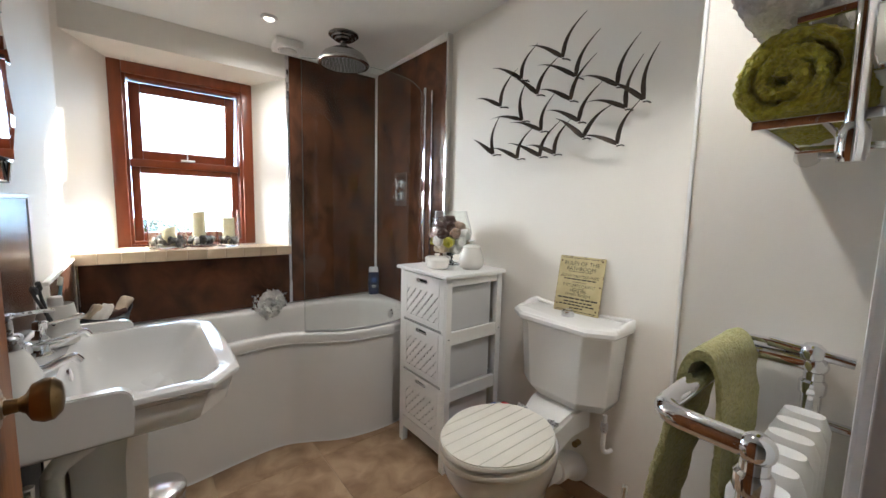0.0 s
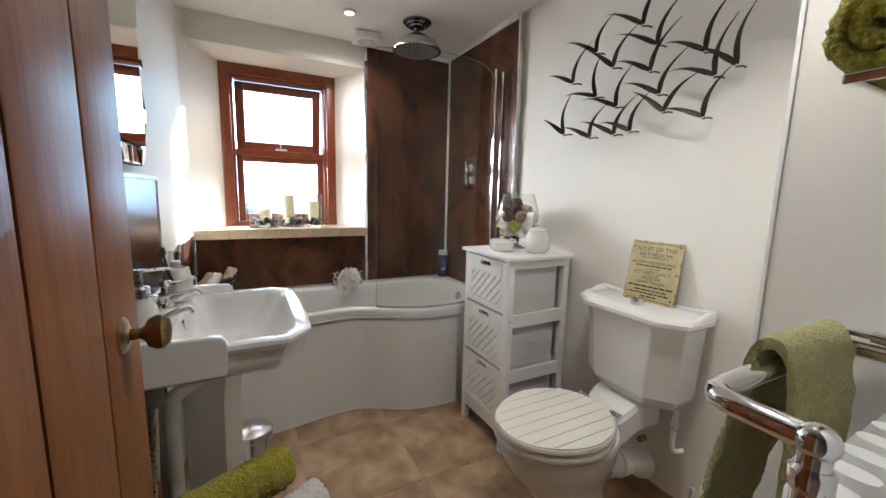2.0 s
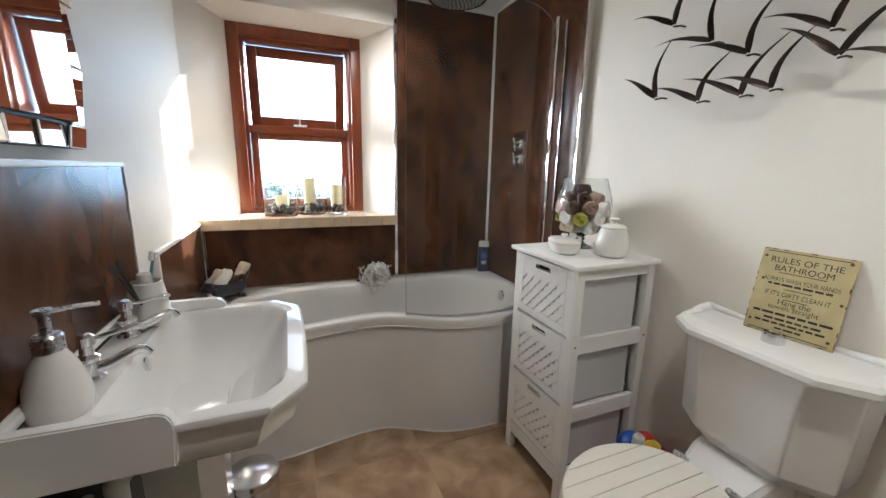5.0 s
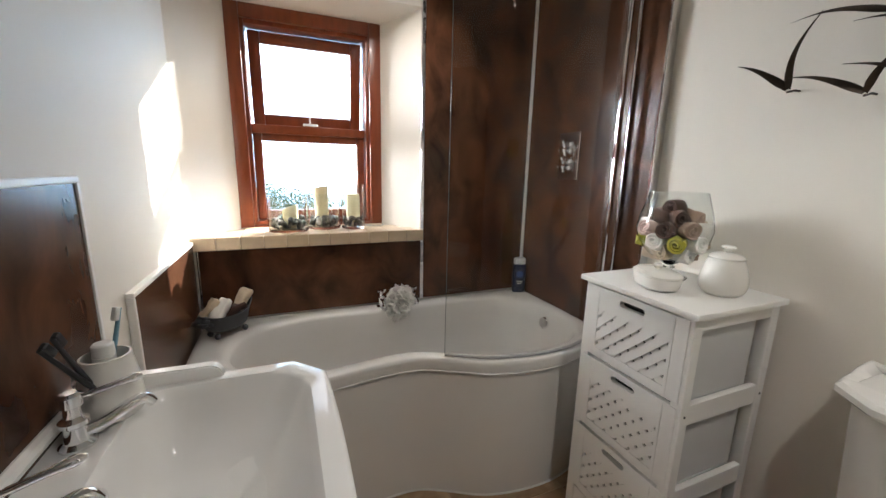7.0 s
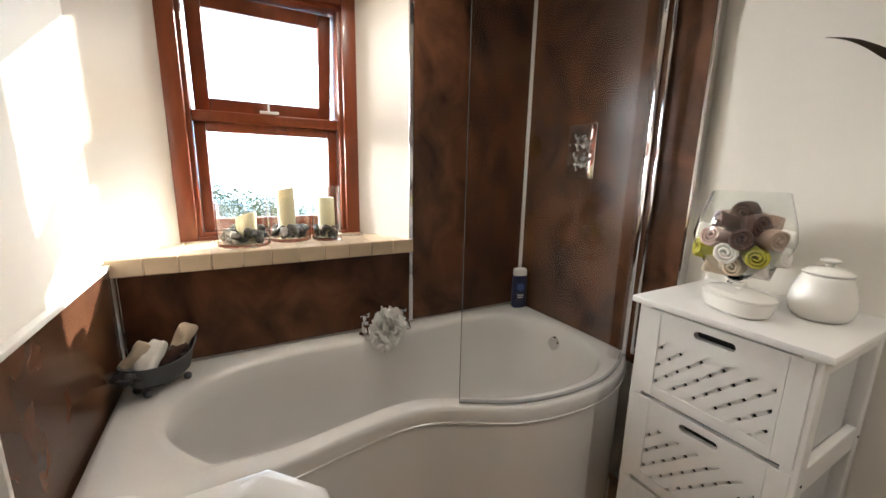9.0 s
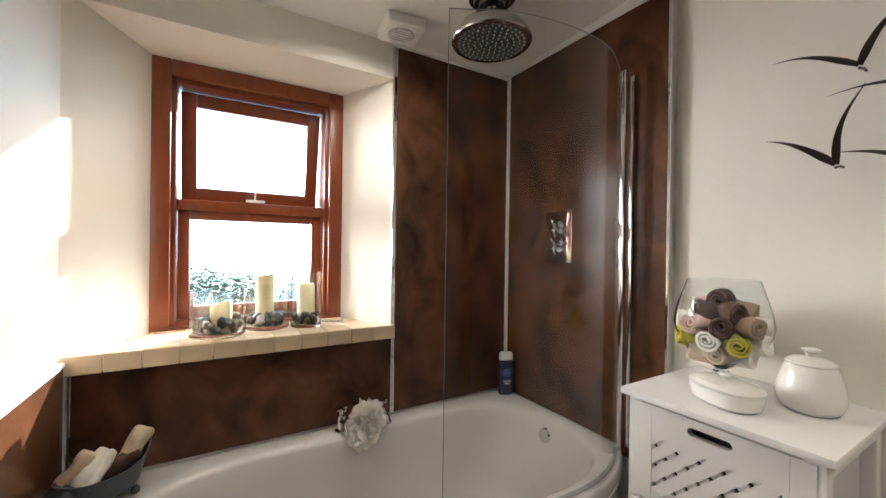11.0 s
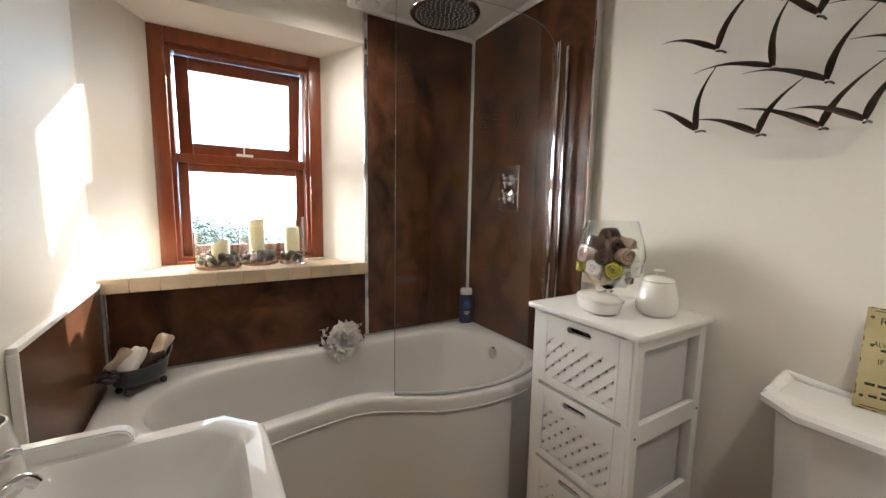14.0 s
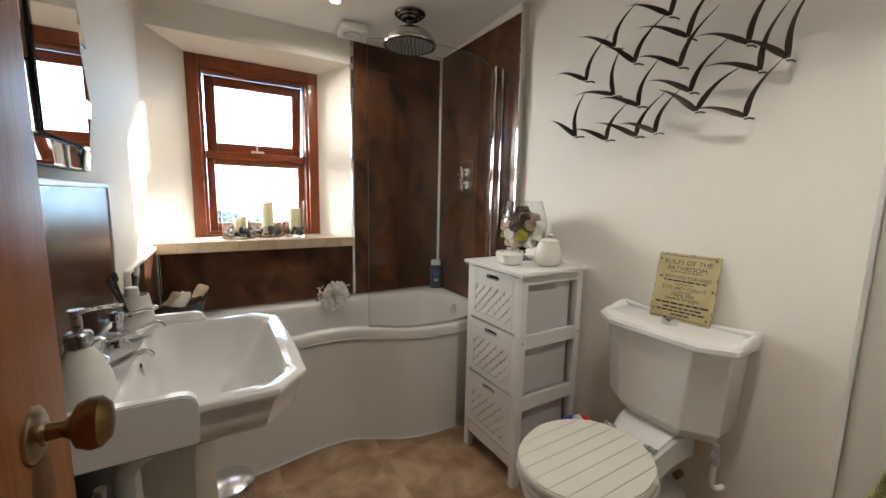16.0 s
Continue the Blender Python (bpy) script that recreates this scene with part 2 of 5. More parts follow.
def loft(bm, rings, cap0=True, cap1=True, closed=True):
    """Rings of places with one count, joined by quads."""
    vs = [[bm.verts.new(p) for p in ring] for ring in rings]
    n = len(vs[0])
    for a, b in zip(vs, vs[1:]):
        for i in range(n if closed else n - 1):
            j = (i + 1) % n
            bm.faces.new((a[i], a[j], b[j], b[i]))
    if cap0:
        bm.faces.new(vs[0])
    if cap1:
        bm.faces.new(vs[-1])
    return bm


def lathe(profile, cx, cy, n=32, bm=None, cap0=True, cap1=True, m=None):
    """A turned shape from (radius, height) pairs about an upright axis."""
    bm = bm or bmesh.new()
    rings = [[Vector((cx + r * math.cos(a), cy + r * math.sin(a), z)) for a in (2 * math.pi * i / n for i in range(n))] for r, z in profile]
    if m is not None:
        rings = [[m @ p for p in r] for r in rings]
    return loft(bm, rings, cap0, cap1)


def smooth_path(pts, steps=8, closed=False):
    pts = [Vector(p) for p in pts]
    out, n = [], len(pts)
    for i in range(n if closed else n - 1):
        p0, p1, p2, p3 = (pts[k % n] if closed else pts[min(max(k, 0), n - 1)] for k in (i - 1, i, i + 1, i + 2))
        for s in range(steps):
            t = s / steps
            out.append(0.5 * (2 * p1 + (p2 - p0) * t + (2 * p0 - 5 * p1 + 4 * p2 - p3) * t * t + (3 * p1 - p0 - 3 * p2 + p3) * t ** 3))
    if not closed:
        out.append(pts[-1])
    return out


def tube(pts, r, n=12, bm=None, taper=None):
    """A round bar along a path; taper gives a factor for the radius along it."""
    bm = bm or bmesh.new()
    pts = [Vector(p) for p in pts]
    side, rings = None, []
    for i, p in enumerate(pts):
        way = (pts[min(i + 1, len(pts) - 1)] - pts[max(i - 1, 0)]).normalized()
        if side is None:
            side = way.orthogonal().normalized()
        side = (side - way * side.dot(way)).normalized()
        up = way.cross(side)
        k = r * (taper(i / (len(pts) - 1)) if taper else 1)
        rings.append([p + k * (math.cos(a) * side + math.sin(a) * up) for a in (2 * math.pi * j / n for j in range(n))])
    return loft(bm, rings)


def prism(outline, z0, z1, bm=None):
    bm = bm or bmesh.new()
    return loft(bm, [[Vector((x, y, z)) for x, y in outline] for z in (z0, z1)])


def ball(cx, cy, cz, r, sx=1, sy=1, sz=1, bm=None, sub=2, m=None):
    bm = bm or bmesh.new()
    made = bmesh.ops.create_icosphere(bm, subdivisions=sub, radius=r)["verts"]
    t = Matrix.Translation((cx, cy, cz)) @ (m or Matrix()) @ Matrix.Diagonal((sx, sy, sz, 1))
    bmesh.ops.transform(bm, matrix=t, verts=made)
    return bm


def ruffle(bm, amount, scale):
    """Uneven surface: pushes each place along its normal by smooth noise."""
    bm.normal_update()
    for v in bm.verts:
        v.co += v.normal * amount * noise.noise(v.co * scale)
    return bm


def clip(poly, x0, x1, y0, y1):
    """The part of a flat polygon inside a rectangle."""
    for axis, lim, sign in ((0, x0, 1), (0, x1, -1), (1, y0, 1), (1, y1, -1)):
        out = []
        for a, b in zip(poly, poly[1:] + poly[:1]):
            da, db = sign * (a[axis] - lim), sign * (b[axis] - lim)
            if da >= 0:
                out.append(a)
            if da * db < 0:
                t = da / (da - db)
                out.append((a[0] + t * (b[0] - a[0]), a[1] + t * (b[1] - a[1])))
        poly = out
        if len(poly) < 3:
            return []
    return poly


def rolled_towel(r, length, turns, thick, squash=1.0):
    """A spiral of cloth about the x axis, centred at the origin."""
    bm = bmesh.new()
    steps = int((64 if r > 0.05 else 26) * turns)
    pts = []
    for i in range(steps + 1):
        a = 2 * math.pi * turns * i / steps
        core = min(0.006, r * 0.12)
        rad = core + (r - thick / 2 - core) * i / steps
        rad *= 1 + 0.07 * math.sin(2.1 * a + turns)
        pts.append((rad, a))
    slices = 60 if r > 0.05 else 10
    xs = [-0.5, -0.485] + [-0.46 + 0.92 * i / slices for i in range(slices + 1)] + [0.485, 0.5]
    rings = []
    for k, x in enumerate(xs):
        th = thick * (0.55 if k in (0, len(xs) - 1) else 0.85 if k in (1, len(xs) - 2) else 0.97)
        ring = [Vector((x * length, (rad + th / 2) * math.cos(a), squash * (rad + th / 2) * math.sin(a))) for rad, a in pts]
        ring += [Vector((x * length, (rad - th / 2) * math.cos(a), squash * (rad - th / 2) * math.sin(a))) for rad, a in reversed(pts)]
        rings.append(ring)
    loft(bm, rings, False, False)
    k = len(pts)
    bm.verts.ensure_lookup_table()
    for start in (0, (len(xs) - 1) * 2 * k):
        for i in range(k - 1):
            bm.faces.new([bm.verts[start + j] for j in (i, i + 1, 2 * k - 2 - i, 2 * k - 1 - i)])
    bm = ruffle(bm, 0.09 * r, 1.6 / r)
    return ruffle(ruffle(bm, 0.0050, 130), 0.0035, 290) if r > 0.05 else ruffle(bm, 0.0012, 200)


def towel_thing(name, material, r, length, turns, thick, m, label, group="", squash=1.0):
    bm = rolled_towel(r, length, turns, thick, squash)
    bmesh.ops.transform(bm, matrix=m, verts=bm.verts)
    return single(name, bm, material, label, "towel", group=group, smooth=60)


# ---------- the room ----------
XR, YB, YW, TOP = 1.735, 0.70, 3.305, 2.45


def ceil_z(y):
    """The ceiling falls a little towards the window."""
    return 2.214 + (3.305 - y) * 0.05


def structure(name, bm, material, label, smooth=0.0):
    return single(name, bm, material, label, "structure", "structure", smooth=smooth)


structure("wall_west", bbox(-0.15, 0.0, 0.55, 3.27, -0.1, TOP), WALL, "off-white satin painted wall beside the basin")
structure("wall_east", bbox(XR, 1.9, 0.55, YW, -0.1, TOP), WALL, "cream painted wall behind the toilet and chest")
structure("wall_pier", bbox(1.35, XR - 0.002, YB + 0.002, 1.06, 0.0, TOP - 0.002, 0.004), WALL, "cream painted boxed-in pier by the door")
structure("corner_bead", bbox(1.346, 1.354, 1.054, 1.0635, 0.0, TOP - 0.004, 0.002), GLOSSWHITE, "white corner bead on the pier edge")
south = bbox(0.83, 1.9, 0.55, YB, -0.1, TOP)
box(south, -0.15, 0.03, 0.55, YB, -0.1, TOP)
box(south, 0.03, 0.83, 0.55, YB, 2.05, TOP)
structure("wall_south", south, WALL, "cream painted wall with the doorway")

north = bmesh.new()
prism([(1.06, YW), (1.9, YW), (1.9, 3.85), (0.865, 3.85), (0.865, 3.60), (0.90, 3.556)], 0.945, TOP, north)
prism([(-0.15, 3.27), (0.0, 3.27), (0.18, 3.556), (0.215, 3.60), (0.215, 3.85), (-0.15, 3.85)], 0.945, TOP, north)
box(north, -0.15, 1.9, YW, 3.85, -0.1, 0.945)
head = [(YW, 2.06), (YW, TOP), (3.85, TOP), (3.85, 2.02), (3.60, 2.02), (3.556, 2.036)]
loft(north, [[Vector((x, y, z)) for y, z in head] for x in (-0.001, 1.061)])
structure("wall_north", north, WALL, "thick cream painted wall with a splayed window recess")
structure("ceiling", loft(bmesh.new(), [[Vector((x, 0.55, ceil_z(0.55))), Vector((x, 3.85, ceil_z(3.85))), Vector((x, 3.85, 2.6)), Vector((x, 0.55, 2.6))] for x in (-0.16, 1.91)]), CEIL, "flat white painted ceiling")

floor = structure("floor", bbox(-0.15, 1.9, -1.2, YW, -0.1, -0.0034), GROUT, "beige stone tile floor with narrow grout joints")
structure("skirting_east", bbox(XR - 0.012, XR, 1.06, 1.97, 0.0, 0.085, 0.003), SKIRT, "brown tile skirting below the cream wall")

# hallway behind the door, plain
hall = bmesh.new()
box(hall, -0.35, -0.15, -1.2, 0.55, -0.1, 2.4)
box(hall, 1.9, 2.1, -1.2, 0.55, -0.1, 2.4)
box(hall, -0.35, 2.1, -1.4, -1.2, -0.1, 2.4)
structure("wall_hall", hall, HALLWALL, "plain painted hallway walls")
structure("ceiling_hall", bbox(-0.35, 2.1, -1.4, 0.55, 2.4, 2.5), CEIL, "plain white hallway ceiling")

# door lining and architrave
lining = bbox(0.81, 0.83, 0.54, YB + 0.004, 0, 2.05, 0.002)
box(lining, 0.03, 0.05, 0.54, YB + 0.004, 0, 2.05, 0.002)
box(lining, 0.05, 0.81, 0.54, YB + 0.004, 2.03, 2.05, 0.002)
structure("door_lining", lining, GLOSSWHITE, "white gloss painted door lining")
arch = bbox(0.832, 0.90, YB, YB + 0.016, 0, 2.12, 0.004)
box(arch, 0.0, 0.829, YB, YB + 0.016, 2.052, 2.12, 0.004)
structure("architrave", arch, GLOSSWHITE, "white gloss painted architrave round the doorway")

# brown wall panels of the bath and shower
panels = (
    ("panel_shower_back", (1.065, 1.70, 3.295, YW - 0.001, 0.603, 2.196)),
    ("panel_shower_side", (1.70, XR - 0.001, 2.475, YW - 0.001, 0.56, 2.212)),
    ("panel_under_sill", (0.016, 1.045, 3.295, YW - 0.001, 0.603, 0.934)),
    ("panel_bath_end", (0.001, 0.015, 2.555, 3.262, 0.603, 0.962)),
    ("panel_bath_end_low", (0.001, 0.013, 2.555, 3.262, 0.30, 0.60)),
    ("panel_basin_splash", (0.001, 0.012, 1.58, 2.362, 0.835, 1.260)),
)
for pname, dims in panels:
    structure(pname, bbox(*dims), PANEL, "glossy dark brown mottled copper-look wall panel")
trims = (
    ("trim_shower_left", (1.045, 1.065, 3.286, YW - 0.001, 0.603, 2.196), CHROME),
    ("trim_shower_corner", (1.686, 1.70, 3.281, 3.295, 0.603, 2.196), GLOSSWHITE),
    ("trim_shower_right", (1.694, XR - 0.001, 2.463, 2.475, 0.56, 2.25), CHROME),
    ("trim_under_sill", (0.016, 0.027, 3.283, 3.295, 0.603, 0.934), CHROME),
    ("trim_bath_end_top", (0.001, 0.020, 2.546, 3.262, 0.962, 0.976), GLOSSWHITE),
    ("trim_bath_end_front", (0.001, 0.020, 2.542, 2.555, 0.30, 0.962), GLOSSWHITE),
    ("trim_splash_top", (0.001, 0.016, 1.58, 2.374, 1.260, 1.274), GLOSSWHITE),
    ("trim_splash_side", (0.001, 0.016, 2.362, 2.374, 0.835, 1.260), GLOSSWHITE),
    ("trim_ceiling_back", (1.05, 1.70, 3.277, YW - 0.001, 2.196, 2.225), GLOSSWHITE),
    ("trim_ceiling_side", (1.690, XR - 0.001, 2.476, 3.277, 2.212, 2.262), GLOSSWHITE),
)
for tname, dims, tmat in trims:
    structure(tname, bbox(*dims, 0.003), tmat, "slim metal edge trim of the wall panels" if tmat is CHROME else "slim white edge trim of the wall panels")

# ---------- window ----------
window = thing("window_1", 0.54, 3.60, 0.98, "mahogany stained timber window, upper sash tilted open", "window")
tagged(window, kind="structure")


def frame_bars(name, x0, x1, z0, z1, w, y0, y1, parent, bevel=0.004, tilt=None, bottom=None):
    b = bottom or w
    for bar in ((x0, x0 + w, z0, z1), (x1 - w, x1, z0, z1), (x0 + w, x1 - w, z1 - w, z1), (x0 + w, x1 - w, z0, z0 + b)):
        part(name, bbox(bar[0], bar[1], y0, y1, bar[2], bar[3], bevel, 2, tilt), MAHOGANY, parent)


frame_bars("casing", 0.176, 0.902, 0.982, 2.036, 0.062, 3.548, 3.575, window, 0.006, bottom=0.02)
frame_bars("frame", 0.226, 0.852, 0.99, 1.985, 0.028, 3.575, 3.72, window, 0.003)
frame_bars("lower_sash", 0.256, 0.822, 1.018, 1.468, 0.042, 3.63, 3.675, window, 0.006, bottom=0.05)
part("meeting_rail", bbox(0.254, 0.824, 3.612, 3.70, 1.462, 1.506, 0.006), MAHOGANY, window)
lower = part("pane", bbox(0.292, 0.786, 3.650, 3.656, 1.06, 1.432), OBSCURE, window, "obscure pebbled glass pane")
swing = Matrix.Translation((0, 3.66, 1.955)) @ pose(0, 0, 0, 9, 0, 0) @ Matrix.Translation((0, -3.66, -1.955))
frame_bars("upper_sash", 0.262, 0.816, 1.508, 1.952, 0.056, 3.64, 3.685, window, 0.006, swing)
upper = part("pane", bbox(0.312, 0.766, 3.658, 3.663, 1.56, 1.90, m=swing), GLASS, window, "clear glass pane")
lower.visible_shadow = upper.visible_shadow = False
stay = bbox(0.500, 0.575, 3.60, 3.612, 1.508, 1.520, 0.003)
tube([(0.535, 3.61, 1.515), (0.535, 3.60, 1.56), (0.53, 3.612, 1.60)], 0.004, 8, stay)
part("stay", stay, WHITEPLASTIC, window, "small pale window stay")

# tiled sill
sill = structure("window_sill", prism([(0.004, 3.272), (1.056, 3.272), (1.056, 3.302), (0.905, 3.553), (0.178, 3.553), (0.004, 3.29)], 0.946, 0.983), SILLGROUT, "cream stone tiled window sill")

# ---------- outside ----------
structure("ground", bbox(-120, 120, 3.9, 240, -0.5, -0.3), surface("lawn", (0.06, 0.10, 0.025), (0.04, 0.07, 0.02), 0.9, scale=0.6, fine=30, bump=0.05), "grass ground outside the window")
structure("backdrop", bbox(-14, 16, 9.0, 9.1, -0.3, 3.6), glow("bright_sky", (0.52, 0.76, 1.0), 1.4), "bright overcast sky beyond the garden hedge")
rng = random.Random(5)
hedge_bm = bmesh.new()
for _ in range(5200):
    hx = rng.uniform(-3.0, 5.5)
    htop = 1.02 - 0.13 * (hx - 0.2) + 0.10 * noise.noise(Vector((hx * 1.3, 0, 0)))
    c = Vector((hx, rng.uniform(6.0, 7.2), -0.3 + (htop + 0.3) * rng.random() ** 0.5))
    q = Euler((rng.uniform(0, 6), rng.uniform(0, 6), rng.uniform(0, 6))).to_matrix()
    s = rng.uniform(0.05, 0.10)
    hedge_bm.faces.new([hedge_bm.verts.new(c + q @ Vector(p)) for p in ((-s, 0, 0), (0, -s * 0.5, 0), (s, 0, 0), (0, s * 0.5, 0))])
LEAF = surface("hedge_leaf", (0.07, 0.10, 0.04), (0.04, 0.06, 0.025), 0.6, scale=3, fine=20, bump=0)
ln, ll = LEAF.node_tree.nodes, LEAF.node_tree.links
through_leaf, leaf_mix = ln.new("ShaderNodeBsdfTranslucent"), ln.new("ShaderNodeMixShader")
through_leaf.inputs[0].default_value, leaf_mix.inputs[0].default_value = (0.10, 0.14, 0.045, 1), 0.5
ll.new(ln["Principled BSDF"].outputs[0], leaf_mix.inputs[1])
ll.new(through_leaf.outputs[0], leaf_mix.inputs[2])
ll.new(leaf_mix.outputs[0], ln["Material Output"].inputs[0])
single("hedge", hedge_bm, LEAF, "dense green garden hedge outside the window", "hedge", kind="stuff", smooth=0)

# ---------- bath ----------
RIM = 0.600
FRONT = [(0.02, 2.600), (0.22, 2.600), (0.42, 2.610), (0.60, 2.640), (0.74, 2.655), (0.84, 2.645), (0.94, 2.598), (1.08, 2.525), (1.25, 2.492), (1.42, 2.498), (1.57, 2.548), (1.695, 2.625)]
BACK = [(1.695, 2.95), (1.695, 3.29), (1.30, 3.29), (0.86, 3.29), (0.42, 3.29), (0.02, 3.29), (0.02, 2.95)]
INNER = [(0.27, 2.72), (0.35, 2.69), (0.46, 2.685), (0.60, 2.705), (0.74, 2.722), (0.84, 2.712), (0.94, 2.668), (1.08, 2.598), (1.25, 2.562), (1.40, 2.568), (1.52, 2.615), (1.60, 2.71),
         (1.635, 2.93), (1.53, 3.14), (1.30, 3.195), (0.86, 3.19), (0.45, 3.195), (0.22, 3.10), (0.165, 2.90)]
STEPS = 6
front_line = [(p.x, p.y) for p in smooth_path([(x, y, 0) for x, y in FRONT], STEPS)]
outer = list(front_line)
back_pts = [FRONT[-1]] + BACK + [FRONT[0]]
for a, b in zip(back_pts, back_pts[1:]):
    outer += [(a[0] + (b[0] - a[0]) * s / STEPS, a[1] + (b[1] - a[1]) * s / STEPS) for s in range(1, STEPS + 1)]
outer = outer[:-1]
inner = [(p.x, p.y) for p in smooth_path([(x, y, 0) for x, y in INNER], STEPS, True)]
CEN = (0.92, 2.93)


def ring(line, z, k=1.0, grow=0.0):
    out = []
    for x, y in line:
        dx, dy = x - CEN[0], y - CEN[1]
        d = math.hypot(dx, dy)
        out.append(Vector((CEN[0] + dx * k + grow * dx / d, CEN[1] + dy * k + grow * dy / d, z)))
    return out


def mixed(a, b, t, z):
    return [Vector((p[0] + (q[0] - p[0]) * t, p[1] + (q[1] - p[1]) * t, z)) for p, q in zip(a, b)]


bath = thing("bath", 0.9, 2.93, 0, "white acrylic P-shaped shower bath with curved front panel", "bath")
tub = bmesh.new()
loft(tub, [ring(outer, 0.545, 1, -0.004), ring(outer, 0.552, 1, 0.0), mixed(outer, inner, 0.0, RIM - 0.016), mixed(outer, inner, 0.04, RIM - 0.004), mixed(outer, inner, 0.14, RIM),
           mixed(outer, inner, 0.80, RIM - 0.001), mixed(outer, inner, 0.95, RIM - 0.006), mixed(outer, inner, 1.02, RIM - 0.020), ring(inner, 0.52, 0.985), ring(inner, 0.40, 0.955), ring(inner, 0.28, 0.915),
           ring(inner, 0.205, 0.86), ring(inner, 0.18, 0.78), ring(inner, 0.172, 0.60), ring(inner, 0.168, 0.2)], False, True)
part("tub", tub, ACRYLIC, bath, smooth=50)
skirt = bmesh.new()
loft(skirt, [[Vector((x, y + 0.012, z)) for x, y in front_line] + [Vector((x, y + 0.024, z)) for x, y in reversed(front_line)] for z in (0.0, 0.20, 0.40, 0.546)])
part("front_panel", skirt, ACRYLIC, bath, smooth=50)
sealant = bmesh.new()
tube([(x, y + 0.010, 0.003) for x, y in front_line], 0.004, 6, sealant)
part("sealant", sealant, WHITEPLASTIC, bath)
seam = bmesh.new()
tube([(x, y - 0.001, 0.549) for x, y in front_line], 0.003, 6, seam)
part("rim_lip", seam, ACRYLIC, bath)
over = lathe([(0.0005, 0.018), (0.026, 0.018), (0.032, 0.012), (0.033, 0.0), (0.0005, 0.0)], 0, 0, 28, m=pose(1.632, 2.94, 0.515, 0, -78, 0))
part("overflow", over, CHROME, bath, "round chrome overflow")

# bath filler taps
def pillar_tap(x, y, z, spout):
    """A small pillar tap with a spout towards the given way."""
    t = thing("bath_tap", x, y, z, "small chrome bath pillar tap with cross head", "tap", "bath taps")
    part("body", lathe([(0.024, z), (0.024, z + 0.006), (0.013, z + 0.012), (0.014, z + 0.045), (0.018, z + 0.05), (0.016, z + 0.062), (0.009, z + 0.068), (0.009, z + 0.085)], x, y, 20), CHROME, t)
    part("spout", tube(smooth_path([(x, y, z + 0.04), (x + spout[0] * 0.05, y + spout[1] * 0.05, z + 0.05), (x + spout[0] * 0.085, y + spout[1] * 0.085, z + 0.03)], 6), 0.010, 12), CHROME, t)
    cross = bmesh.new()
    for a in (0.4, 0.4 + math.pi / 2):
        tube([(x - 0.026 * math.cos(a), y - 0.026 * math.sin(a), z + 0.088), (x + 0.026 * math.cos(a), y + 0.026 * math.sin(a), z + 0.088)], 0.006, 10, cross)
    part("handle", cross, CHROME, t)


pillar_tap(0.818, 3.232, RIM, (0, -1))
pillar_tap(0.985, 3.232, RIM, (0, -1))

# bath puff hung between the taps
puff = bmesh.new()
prng = random.Random(3)
for _ in range(64):
    d = Vector((prng.gauss(0, 1), prng.gauss(0, 1), prng.gauss(0, 1))).normalized()
    hang = prng.random() ** 2
    c = Vector((0.900, 3.168, 0.660)) + Vector((d.x * 0.048 - 0.022 * hang, d.y * 0.036 - 0.012 * hang, d.z * 0.050 - 0.055 * hang))
    u, w = d.orthogonal().normalized(), d.cross(d.orthogonal().normalized())
    rr, phase = prng.uniform(0.026, 0.046), prng.uniform(0, 6.28)
    k = 22
    rims = []
    for level in (0.35, 0.7, 1.0):
        rims.append([puff.verts.new(c + rr * level * (1 + 0.22 * math.sin(3 * a + phase)) * (math.cos(a) * u + math.sin(a) * w) + d * (0.018 * level * level + 0.007 * level * math.sin(5 * a + phase) - 0.010)) for a in (2 * math.pi * i / k for i in range(k))])
    for lower, higher in zip(rims, rims[1:]):
        for i in range(k):
            puff.faces.new((lower[i], lower[(i + 1) % k], higher[(i + 1) % k], higher[i]))
ball(0.9, 3.168, 0.658, 0.036, bm=puff, sub=2)
single("bath_puff", puff, PUFF, "white net bath puff hanging from the bath taps", "bath puff", smooth=70)

# bath caddy with flannels
caddy = thing("flannel_caddy", 0.13, 3.14, RIM, "small dark grey bath-shaped caddy holding folded flannels", "caddy")
cad = bmesh.new()
turn = pose(0.135, 3.135, RIM, 0, 0, 38)


def oval(rx, ry, z, lift=0.0, n=28):
    return [turn @ Vector((rx * math.cos(a), ry * math.sin(a), z + lift * abs(math.cos(a)) ** 3 * (1 if math.cos(a) > 0 else 0.4))) for a in (2 * math.pi * i / n for i in range(n))]


